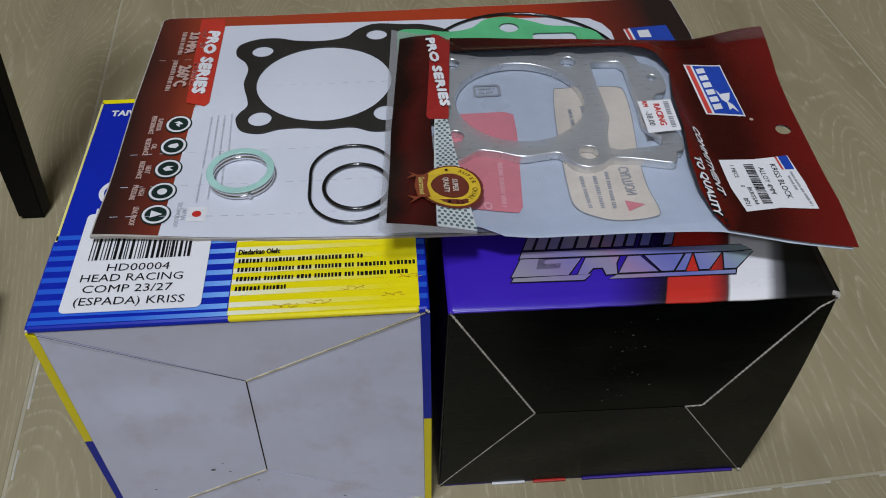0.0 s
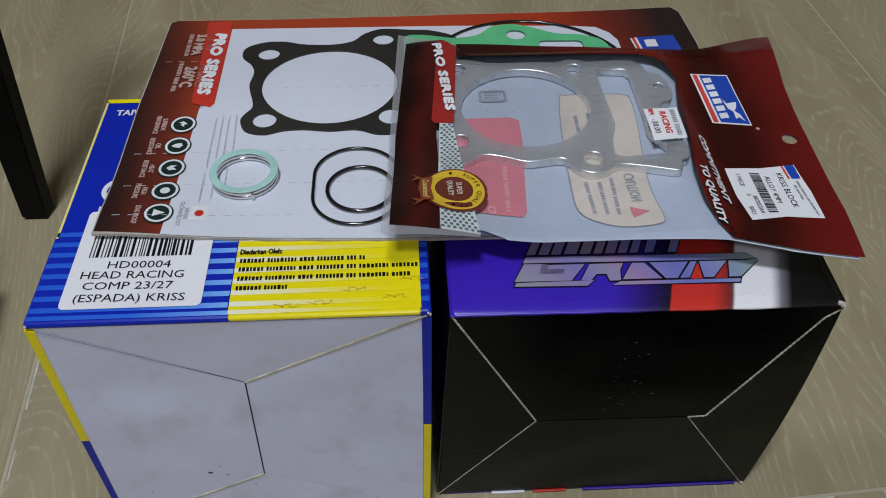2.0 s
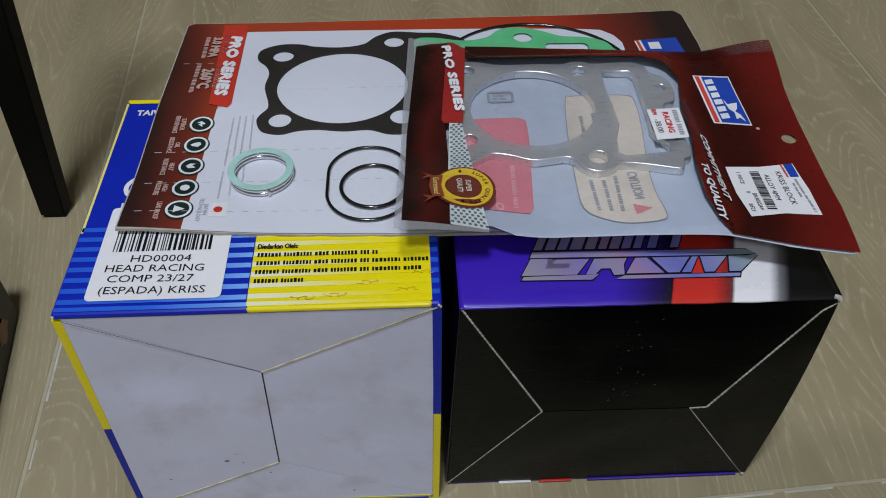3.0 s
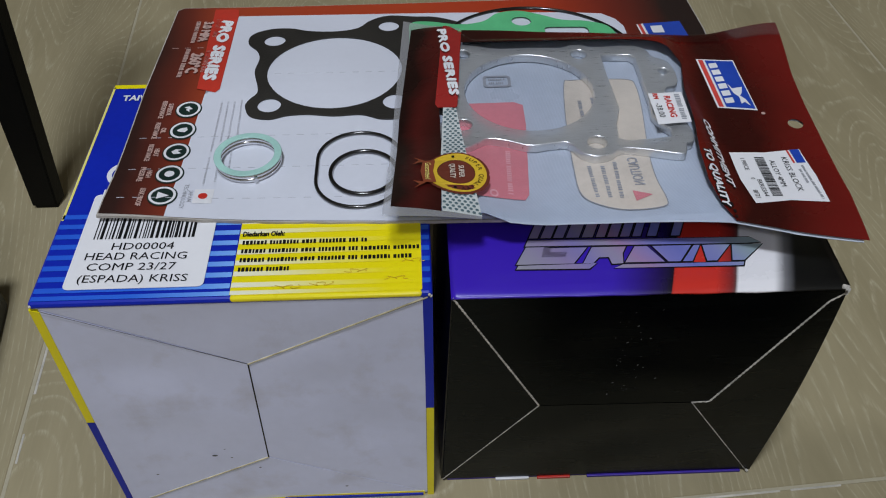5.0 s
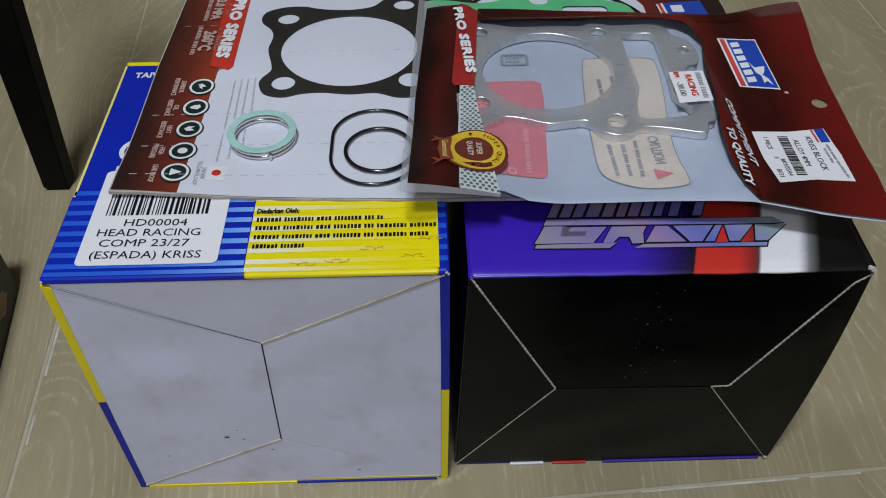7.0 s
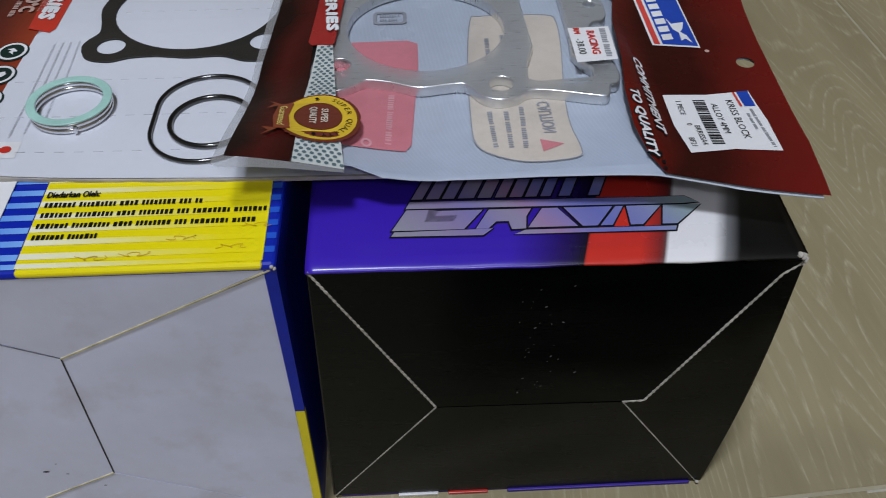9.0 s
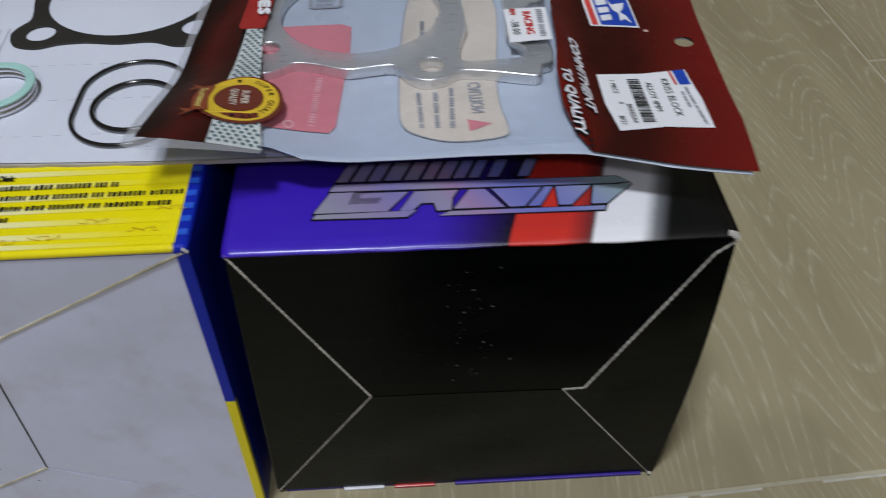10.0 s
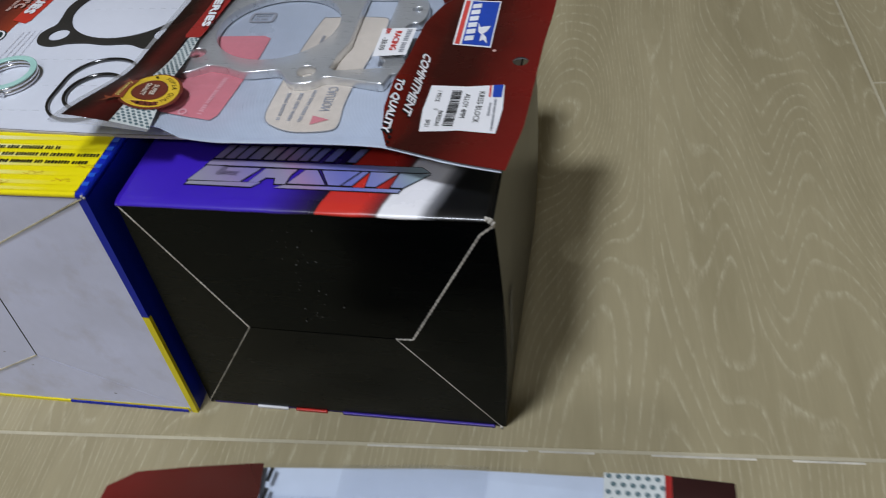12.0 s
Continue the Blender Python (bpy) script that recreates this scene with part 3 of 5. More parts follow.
    for x1, y, w in ((1.172, 0.268, 0.021), (1.372, 0.224, 0.021), (1.338, 0.178, 0.021), (0.893, 0.131, 0.021)):
        bars([(0.71, y, x1, y)], w, top, 0.006, INK, e)
    for x, y in ((0.86, 0.04), (0.98, 0.05), (1.24, 0.07), (1.30, 0.155), (1.10, 0.11)):
        pts = [(x + 0.004 * k + 0.01 * math.sin(k * 0.9 + 5 * x), y + 0.008 * math.sin(k * 0.61 + x * 9)) for k in range(22)]
        bm = bmesh.new()
        for (ax, ay), (bx, by) in zip(pts, pts[1:]):
            bm.faces.new([bm.verts.new(v) for v in ((ax, ay - 0.0012, ZL + 0.007), (bx, by - 0.0012, ZL + 0.007), (bx, by + 0.0012, ZL + 0.007), (ax, ay + 0.0012, ZL + 0.007))])
        part("pen_scribble", bm, PEN, e)
    text("TAIW", 0.055, 0.058, 1.212, 0, top, 0.003, PRINT_WHITE, e, align="LEFT", bold=0.002, span=0.125)
    part("white_roundel", plate([circle(0.185, 0.69, 0.075), circle(0.185, 0.69, 0.055)], ZL + 0.001, 0.002), PRINT_WHITE, e)
    part("roundel_swoosh", layer(circle(0.175, 0.67, 0.04, 20), top, 0.003, step=0), PRINT_WHITE, e)
    text("10", 0.06, 0.112, 0.57, 0, top, 0.003, PRINT_WHITE, e, align="LEFT", bold=0.001)
    for x, z, r in ((0.45, 0.42, 0.008), (0.52, 0.40, 0.004), (0.5, 0.47, 0.003), (0.17, 0.28, 0.004), (0.63, 0.31, 0.004), (1.0, 0.12, 0.005)):
        bm = bmesh.new()
        bm.faces.new([bm.verts.new((x + dx * 1.6, 0.0, z + dz * 0.7)) for dx, dz in circle(0, 0, r, 9)])
        part("scuff", bm, DARK, e)


blue_carton()


def stock_label():
    e = thing("stock_label", 0.35, 0.24, ZL, "white self-adhesive stock label with barcode on the blue carton", "label")
    top = flat(ZL)
    part("label_paper", layer(smooth(rounded(0.098, 0.055, 0.596, 0.56, 0.02, 3), 1), top, 0.007, 0.002, step=0), LABEL, e)
    rnd, x = random.Random(3), 0.15
    while x < 0.53:
        w = rnd.choice((0.004, 0.004, 0.007, 0.011))
        part("barcode_bar", layer([(x, 0.305), (x + w, 0.305), (x + w, 0.5), (x, 0.5)], top, 0.009, step=0), INK, e)
        x += w + rnd.choice((0.004, 0.006, 0.009))
    for s, y, x0, x1 in (("HD00004", 0.262, 0.228, 0.457), ("HEAD RACING", 0.211, 0.143, 0.514), ("COMP 23/27", 0.158, 0.16, 0.482), ("(ESPADA) KRISS", 0.099, 0.142, 0.534)):
        ob = text(s, 0.052, (x0 + x1) / 2, y, -1, top, 0.009, INK, e)
        span = max(v.co.x for v in ob.data.vertices) - min(v.co.x for v in ob.data.vertices)
        mid = (x0 + x1) / 2 * U
        k = (x1 - x0) * U / span
        for v in ob.data.vertices:
            v.co.x = mid + (v.co.x - mid) * k


stock_label()

# ---- black and purple carton ----
ZR = 1.36


def black_carton():
    e = thing("black_carton", 2.2, 0.8, 0, "black, purple, red and white parts carton on the floor", "box")
    d = 1.5

    def quad(name, m, a, way):
        bm = loose(bmesh.new(), a, 0.03, way)
        bmesh.ops.bevel(bm, geom=bm.edges[:], offset=0.01, segments=3, affect="EDGES")
        return part(name, bm, m, e)

    # top board with its soft, slightly uneven rolled front fold
    profile = ((d, 0), (0.12, 0), (0.1, 0.001), (0.087, 0.0), (0.07, -0.003), (0.057, -0.006), (0.049, -0.01), (0.046, -0.016), (0.056, -0.02), (0.07, -0.016), (0.1, -0.015), (d, -0.015))
    bm, rows = bmesh.new(), []
    for i in range(61):
        x = 1.478 + 1.477 * i / 60
        z = ZR + 0.008 - 0.014 * i / 60
        w = [0.0022 * noise.noise(Vector((x * 9, j * 0.7, 2.2))) if 1 < j < 10 else 0 for j in range(len(profile))]
        rows.append([bm.verts.new((x, y + w[j], z + h + w[j])) for j, (y, h) in enumerate(profile)])
    for r, q in zip(rows, rows[1:]):
        for j in range(len(profile)):
            k = (j + 1) % len(profile)
            bm.faces.new((r[j], r[k], q[k], q[j]))
    bm.faces.new(rows[0]), bm.faces.new(rows[-1])
    part("top_panel", bm, PURPLE_TOP, e, smooth=True)
    quad("left_panel", LAMINATED, [(1.48, 0.055, ZR - 0.022), (1.48, d, ZR - 0.022), (1.437, d, 0), (1.437, 0.075, 0)], (1, 0, 0))
    # right board, bowed outwards at half height
    bm, rows = bmesh.new(), []
    for i in range(13):
        s = i / 12
        x, y, z = 2.936 + 0.029 * s + 0.024 * math.sin(math.pi * s), 0.08 - 0.018 * s, (ZR - 0.012) * s
        rows.append([bm.verts.new(p) for p in ((x, y, z), (x, d, z), (x - 0.026, d, z), (x - 0.026, y, z))])
    for r, q in zip(rows, rows[1:]):
        for j in range(4):
            bm.faces.new((r[j], r[(j + 1) % 4], q[(j + 1) % 4], q[j]))
    bm.faces.new(rows[0]), bm.faces.new(rows[-1])
    part("right_panel", bm, LAMINATED, e, smooth=True).data.set_sharp_from_angle(angle=radians(40))
    part("bottom_panel", box(bmesh.new(), 1.47, 2.87, 0.08, d - 0.03, 0, 0.03), PURPLE, e)
    part("back_panel", box(bmesh.new(), 1.49, 2.87, d - 0.04, d - 0.01, 0.032, ZR - 0.04), BLACK_BOARD, e)
    # added dark sheet: painted shade behind these flaps too
    part("inner_board", box(bmesh.new(), 1.49, 2.87, 0.12, 0.14, 0.032, ZR - 0.04), DARK, e)
    c1, c2 = (1.853, 0.034, 0.671), (2.508, 0.038, 0.652)
    tl, tr, bl, br = (1.484, 0.05, ZR - 0.002), (2.962, 0.056, ZR - 0.042), (1.447, 0.075, 0.02), (2.91, 0.076, 0.012)
    kink = (2.91, 0.055, 1.27)
    step = (2.582, 0.036, 0.658)
    for name, pts in (("top_flap", (tl, (2.957, 0.052, ZR - 0.016), (2.962, 0.055, ZR - 0.04), kink, step, c2, c1)), ("left_flap", (tl, c1, bl)), ("right_flap", (tr, (2.974, 0.064, 0.98), (2.964, 0.07, 0.45), (2.934, 0.076, 0.012), br, c2, step, kink)), ("bottom_flap", (bl, c1, c2, br))):
        mid = sum((Vector(p) for p in pts), Vector()) / len(pts)
        pts = [Vector(p) + (mid - Vector(p)).normalized() * 0.004 for p in pts]
        bm = loose(bmesh.new(), pts, 0.025)
        part(name, warp(bm, pts, 0.012, len(name) + pts[0].z), BLACK_BOARD, e, smooth=True).data.set_sharp_from_angle(angle=radians(30))
    for a, b, w in ((tl, c1, 0.0042), (bl, c1, 0.0026), (tr, kink, 0.0046), (kink, step, 0.0046), (step, c2, 0.0034), (br, c2, 0.0016)):
        a, b = Vector(a), Vector(b)
        dd = (b - a)
        n = max(2, int(dd.length / 0.022))
        dn = dd.normalized()
        side = Vector((-dn.z, 0, dn.x))
        # a wavy ribbon with the flutes of the board showing
        bm = bmesh.new()
        rows = []
        for i in range(n * 2 + 1):
            p = a + dd * i / (n * 2)
            k = w * (1.2 if i % 2 else 0.6) * (0.9 + 0.2 * noise.noise(p * 30))
            rows.append([bm.verts.new(p + side * s * k + Vector((0, y, 0))) for s, y in ((-1, 0.004), (-1, -0.002), (1, -0.002 - 0.0015 * (i % 2)), (1, 0.004))])
        for r, q in zip(rows, rows[1:]):
            for j in range(3):
                bm.faces.new((r[j], r[j + 1], q[j + 1], q[j]))
        part("raw_edge", bm, RAW, e)
    for x, y, z, r in ((2.938, 0.054, ZR - 0.01, 0.009), (2.951, 0.055, ZR - 0.018, 0.011), (2.96, 0.056, ZR - 0.032, 0.01), (2.958, 0.056, ZR - 0.046, 0.009), (2.915, 0.068, 0.014, 0.007), (1.484, 0.05, ZR - 0.008, 0.0045)):
        bm = bmesh.new()
        bmesh.ops.create_icosphere(bm, subdivisions=2, radius=r)
        for v in bm.verts:
            v.co = v.co * (1 + 0.7 * noise.noise(v.co * 90 + Vector((x, 0, z)))) + Vector((x, y, z))
        part("worn_corner", bm, RAW, e)
    # coloured line along the bottom fold
    for name, m, x0, x1 in (("bottom_white", PRINT_WHITE, 1.7, 1.86), ("bottom_red", RED, 1.9, 2.06), ("bottom_purple", PURPLE, 2.14, 2.885)):
        part(name, box(bmesh.new(), x0, x1, 0.066, 0.08, 0.0, 0.014, 0.003), m, e)
    ob = part("side_print", layer([(0.19, 0.36), (0.28, 0.36), (0.28, 0.78), (0.19, 0.78)], flat(0), step=0), SCUFF, e)
    for v in ob.data.vertices:
        y, z = v.co.x / U, v.co.y / U
        v.co = (Vector((2.939 + 0.029 * z / ZR + 0.024 * math.sin(math.pi * z / (ZR - 0.012)), y, z)) * U)
    # scuffs on the top flap
    rnd = random.Random(8)
    for i in range(34):
        x, z = rnd.gauss(2.19, 0.05), rnd.uniform(0.7, 1.28)
        r = rnd.uniform(0.0007, 0.0028)
        bm = bmesh.new()
        a = rnd.uniform(0, 3)
        bm.faces.new([bm.verts.new((x + dx * 2 * math.cos(a) - dz * math.sin(a), 0.032, z + dx * 2 * math.sin(a) + dz * math.cos(a))) for dx, dz in circle(0, 0, r, 7)])
        part("scuff", bm, SCUFF, e)
    # foil mark: slanted shapes between a pointed bar and a base line
    top = lambda x, y: ZR + 0.008 - 0.014 * (x - 1.478) / 1.467
    k = 0.43

    def foil(name, pts, parent=e):
        """A foil shape on the slanted grid, with a dark outline below it."""
        pts = [(x + k * (y - 0.17), y) for x, y in pts]
        n = len(pts)
        area = sum(pts[i - 1][0] * pts[i][1] - pts[i][0] * pts[i - 1][1] for i in range(n))
        grown = []
        for i in range(n):
            p, q, r = (Vector(pts[(i + j) % n]) for j in (-1, 0, 1))
            a, b = (q - p).normalized(), (r - q).normalized()
            na, nb = (Vector((v.y, -v.x)) * (1 if area > 0 else -1) for v in (a, b))
            m = na + nb
            grown.append(tuple(q + m * 0.005 / max(0.6, m.length_squared / 2)))
        shape = part(name, layer(pts, top, 0.004, step=0), FOIL, parent)
        part("dark_outline", layer(grown, top, 0.002, step=0), INK, shape)

    lo, hi, mid = 0.196, 0.28, 0.236
    foil("foil_base", [(1.728, 0.172), (2.006, 0.168), (2.026, lo), (1.968, lo - 0.002), (1.73, 0.19)])
    foil("foil_base", [(2.1, 0.168), (2.592, 0.168), (2.592, 0.186), (2.128, 0.186)])
    foil("foil_bar", [(1.722, 0.292), (2.585, 0.286), (2.64, 0.29), (2.592, 0.318), (1.722, 0.324)])
    foil("foil_hook", [(1.72, lo), (1.938, lo), (1.965, hi), (1.83, hi), (1.826, 0.258), (1.895, 0.258), (1.895, mid - 0.004), (1.804, mid - 0.004), (1.796, 0.286), (1.727, 0.286)])
    foil("foil_slab", [(1.974, lo), (2.012, lo), (2.026, mid - 0.01), (2.064, mid - 0.01), (2.086, lo - 0.006), (2.128, lo - 0.004), (2.112, mid + 0.01), (2.116, hi), (1.984, hi)])
    foil("foil_wedge", [(2.134, lo), (2.286, lo), (2.198, hi), (2.15, hi)])
    foil("foil_wedge", [(2.3, lo), (2.346, lo), (2.37, hi), (2.218, hi)])
    foil("foil_post", [(2.355, lo), (2.392, lo), (2.404, hi), (2.38, hi)])
    foil("foil_post", [(2.448, lo), (2.486, lo), (2.522, hi), (2.414, hi)])
    foil("foil_wedge", [(2.546, lo), (2.592, lo), (2.648, hi), (2.53, hi)])
    small, tall = 0.335, 0.42
    for x, w in ((1.722, 0.034), (1.768, 0.04), (1.818, 0.038), (1.868, 0.05), (1.93, 0.042), (1.985, 0.034), (2.03, 0.04), (2.08, 0.036), (2.128, 0.032), (2.186, 0.036), (2.28, 0.034)):
        foil("foil_small_post", [(x, small), (x + w, small), (x + w, tall), (x, tall)])


black_carton()


# ---- gasket card ----
def zc(x, y):
    """Height of the backing card: lifted at its front corner, drooping behind the cartons."""
    return 1.462 + 0.03 * math.exp(-((x - 0.14) ** 2 / 0.15 + (y - 0.41) ** 2 / 0.05)) - 0.03 * max(0, y - 1.25) / 0.5 - 0.012 * ease(1.5, 2.6, x)


def gasket_card():
    e = thing("gasket_card", 1.4, 1.2, 1.46, "rust-brown and white printed gasket card lying across both cartons", "card")
    rim = [(0.146, 0.405), (0.7, 0.375), (1.264, 0.352), (2.0, 0.345), (2.74, 0.36), (2.83, 1.74), (2.825, 2.08), (2.79, 2.14), (2.2, 2.1), (1.4, 2.07), (0.7, 2.06), (0.18, 2.065), (0.147, 2.04)]
    ragged = [(x, 0.405 - 0.047 * (x - 0.146) - random.uniform(0, 0.006)) for x in (0.146 + 0.04 * k for k in range(28))]
    part("board", layer(ragged + rim[2:], zc, 0.0, 0.013, 0.1), CARD_EDGE, e)
    inner = [(0.152, 0.412), (0.7, 0.382), (1.264, 0.359), (2.0, 0.352), (2.735, 0.367), (2.824, 1.74), (2.82, 2.078), (2.787, 2.134), (2.2, 2.094), (1.4, 2.064), (0.7, 2.054), (0.183, 2.058), (0.153, 2.036)]
    part("rust_border", layer(inner, zc, 0.002, step=0.1), CARD_RUST, e)
    part("white_field", layer([(0.400, 0.394), (0.7, 0.379), (1.264, 0.3555), (2.0, 0.3485), (2.42, 0.354), (2.43, 1.78), (2.40, 1.86), (2.34, 1.92), (2.2, 1.935), (1.4, 1.945), (0.476, 1.953), (0.487, 1.23), (0.424, 1.21)], zc, 0.004, step=0.1), CARD_WHITE, e)
    part("red_tab", layer([(0.346, 2.03), (0.467, 2.026), (0.475, 1.95), (0.487, 1.25), (0.47, 1.222), (0.383, 1.255)], zc, 0.006, step=0.1), TAB_RED, e)
    text("PRO SERIES", 0.074, 0.425, 1.615, -90.5, zc, 0.009, PRINT_WHITE, e, bold=0.0065, shear=0.12, span=0.57)
    text("260°C", 0.075, 0.33, 1.48, -91, zc, 0.009, PINK_WHITE, e, bold=0.0045, span=0.18)
    text("3.0 MPA", 0.062, 0.332, 1.79, -91, zc, 0.009, PINK_WHITE, e, bold=0.0042, span=0.2)
    bars([(0.283, 1.9, 0.288, 1.68), (0.281, 1.62, 0.281, 1.36), (0.381, 1.92, 0.385, 1.74), (0.381, 1.6, 0.384, 1.4)], 0.022, zc, 0.006, PINK_WHITE, e)
    for i, y in enumerate((1.097, 0.947, 0.8, 0.653, 0.512)):
        x = 0.373
        icon = part("icon", layer(circle(x, y, 0.058, 28, 0.062), zc, 0.006, step=0), ICON_GREEN, e)
        part("icon_ring", plate([circle(x, y, 0.052, 28, 0.055), circle(x, y, 0.042, 28, 0.045)], 0.0075, 0.001, zc), PRINT_WHITE, icon)
        shape = ([(-.02, .012), (.0, .02), (.012, .008), (.02, -.002), (.004, -.004), (.008, -.022), (-.012, -.004), (-.002, .002)],
                 [(-.025, .0), (-.01, .012), (.015, .018), (.022, .0), (.01, -.016), (-.015, -.01)], [(-.022, 0), (-.005, .016), (.022, .014), (.005, .004), (.022, -.012), (-.008, -.016)],
                 circle(0, 0, 0.02, 12), [(-.02, .022), (.026, 0), (-.02, -.022)])[i]
        part("icon_symbol", layer([(x + a, y + b) for a, b in shape], zc, 0.0085, step=0), PRINT_WHITE, icon)
    for y, lines in ((1.1, (("SUPERIOR", 0.085), ("PERFORMANCE", 0.125))), (0.95, (("OIL", 0.035), ("RESISTANCE", 0.11))), (0.8, (("HEAT", 0.05), ("RESISTANCE", 0.11))),
                     (0.655, (("HIGH", 0.045), ("PRESSURE", 0.095))), (0.505, (("LEAK PROOF", 0.11),))):
        for k, (word, wide) in enumerate(lines):
            text(word, 0.03, 0.29 - 0.03 * k, y, -90, zc, 0.006, PINK_WHITE, e, bold=0.001, span=wide)
    text("JAPAN", 0.024, 0.478, 0.512, -90, zc, 0.006, GREY_INK, e)
    text("TECHNOLOGY", 0.024, 0.455, 0.512, -90, zc, 0.006, GREY_INK, e, wide=0.9)
    part("flag_panel", layer([(0.492, 0.555), (0.567, 0.555), (0.567, 0.47), (0.492, 0.47)], zc, 0.0055, step=0), PRINT_WHITE, e)
    part("flag_dot", layer(circle(0.528, 0.513, 0.018, 18), zc, 0.007, step=0), RED, e)
    bars([(0.598, 1.16, 0.61, 0.9), (0.568, 1.15, 0.575, 0.83), (0.54, 1.15, 0.545, 0.86), (0.512, 1.14, 0.515, 0.8), (0.6, 0.8, 0.605, 0.66), (0.555, 0.78, 0.56, 0.6), (0.515, 0.76, 0.517, 0.58)], 0.008, zc, 0.006, FAINT_INK, e)
    # perforation in the shrink film
    for y, x0, x1 in ((0.5, 0.2, 1.25), (0.69, 0.2, 1.25), (0.9, 0.2, 1.2), (1.37, 0.72, 1.28), (1.63, 0.2, 0.34)):
        bm = bmesh.new()
        x = x0
        while x < x1:
            box(bm, x, x + 0.03, y, y + 0.0022, zc(x, y) + 0.004, zc(x, y) + 0.0055)
            x += 0.06
        part("film_perforation", bm, FAINT_INK if x1 > 0.5 else PINK_WHITE, e)
    part("maker_panel", layer([(2.53, 1.80), (2.722, 1.82), (2.74, 1.45), (2.55, 1.43)], zc, 0.006, step=0), LOGO_BLUE, e)
    part("maker_stripe", layer([(2.495, 1.79), (2.53, 1.80), (2.55, 1.43), (2.515, 1.43)], zc, 0.006, step=0), PRINT_WHITE, e)
    part("maker_stripe", layer([(2.503, 1.79), (2.518, 1.795), (2.537, 1.43), (2.522, 1.43)], zc, 0.007, step=0), LOGO_RED, e)
    part("maker_mark", layer([(2.56, 1.77), (2.62, 1.775), (2.62, 1.70), (2.56, 1.70)], zc, 0.008, step=0), PRINT_WHITE, e)


gasket_card()


def gaskets():
    outline = smooth([(0.619, 1.10), (0.65, 1.03), (0.731, 1.006), (0.81, 1.03), (0.9, 1.035), (1.012, 1.02), (1.13, 1.025), (1.22, 0.99), (1.31, 1.0), (1.37, 1.08), (1.37, 1.22), (1.385, 1.4),
                      (1.46, 1.6), (1.6, 1.74), (1.6, 1.82), (1.483, 1.885), (1.38, 1.895), (1.24, 1.91), (1.15, 1.86), (1.09, 1.785), (0.982, 1.755), (0.85, 1.765), (0.76, 1.795), (0.66, 1.792), (0.575, 1.74),
                      (0.565, 1.655), (0.615, 1.58), (0.636, 1.5), (0.628, 1.383), (0.655, 1.26), (0.66, 1.2), (0.63, 1.15)])
    e = tagged(part("head_gasket", plate([outline, circle(0.998, 1.385, 0.312, 48), circle(0.69, 1.674, 0.052, 20), circle(0.724, 1.107, 0.052, 20), circle(1.245, 1.80, 0.052, 20), circle(1.278, 1.115, 0.055, 20)],
                                         0.006, 0.006, zc, 0.0, 0.15), GASKET), "thin dark graphite cylinder head gasket on the card", "gasket")
    green = smooth([(1.36, 0.9), (1.352, 1.3), (1.345, 1.7), (1.36, 1.815), (1.45, 1.825), (1.6, 1.79), (1.72, 1.82), (1.80, 1.905), (1.91, 1.93), (2.02, 1.885), (2.12, 1.83), (2.257, 1.81), (2.36, 1.72), (2.38, 1.4), (2.36, 0.9), (1.9, 0.75)])
    tagged(part("base_gasket", plate([green, circle(1.86, 1.24, 0.36, 40), circle(1.913, 1.82, 0.05, 20), rounded(2.02, 1.66, 2.24, 1.76, 0.03), circle(1.41, 1.70, 0.045, 18)], 0.013, 0.005, zc, 0.0, 0.15), GREEN_PAPER),
           "green paper base gasket, partly under the pouch", "gasket")
    # exhaust ring: two steel coils with a mint facing
    e = thing("exhaust_ring_gasket", 0.68, 0.755, 1.465, "steel exhaust ring gasket with a mint-green facing", "gasket")
    cx, cy = 0.683, 0.722
    for i, z in enumerate((0.005, 0.023)):
        part("steel_coil", torus(cx, cy, circle(0, 0, 0.123, 56), 0.0115, zc, z), STEEL, e, smooth=True)
    part("mint_facing", plate([circle(cx, cy, 0.134, 56), circle(cx, cy, 0.11, 56)], 1.462 + 0.046, 0.007, None, 0.003), MINT, e)
    part("coil_end", box(bmesh.new(), cx + 0.04, cx + 0.052, cy - 0.137, cy - 0.122, 1.475, 1.5, 0.003), STEEL, e)
    path = rounded(-0.172, -0.232, 0.172, 0.232, 0.168, 10)
    tagged(part("outer_o_ring", torus(1.134, 0.66, path, 0.0078, zc, 0.005), RUBBER, smooth=True), "glossy black oblong rubber o-ring", "o-ring")
    tagged(part("inner_o_ring", torus(1.152, 0.634, circle(0, 0, 0.133, 48), 0.0092, zc, 0.005), RUBBER, smooth=True), "small glossy black round rubber o-ring", "o-ring")
    tagged(part("large_o_ring", torus(1.95, 1.50, circle(0, 0, 0.485, 72, 0.475), 0.0088, zc, 0.0), RUBBER, smooth=True), "large black round rubber o-ring behind the pouch", "o-ring")


gaskets()


# ---- pouch with the alloy spacer ----
def lift(x, y):
    """How far the plate inside holds the front film up, from 0 to 1."""
    far = 1.47 + 0.14 * (1 - ease(1.52, 1.66, x))
    return ease(1.25, 1.56, x) * (1 - ease(2.52, 2.63, x)) * ease(0.2, 0.65, y) * (1 - ease(far, far + 0.1, y))


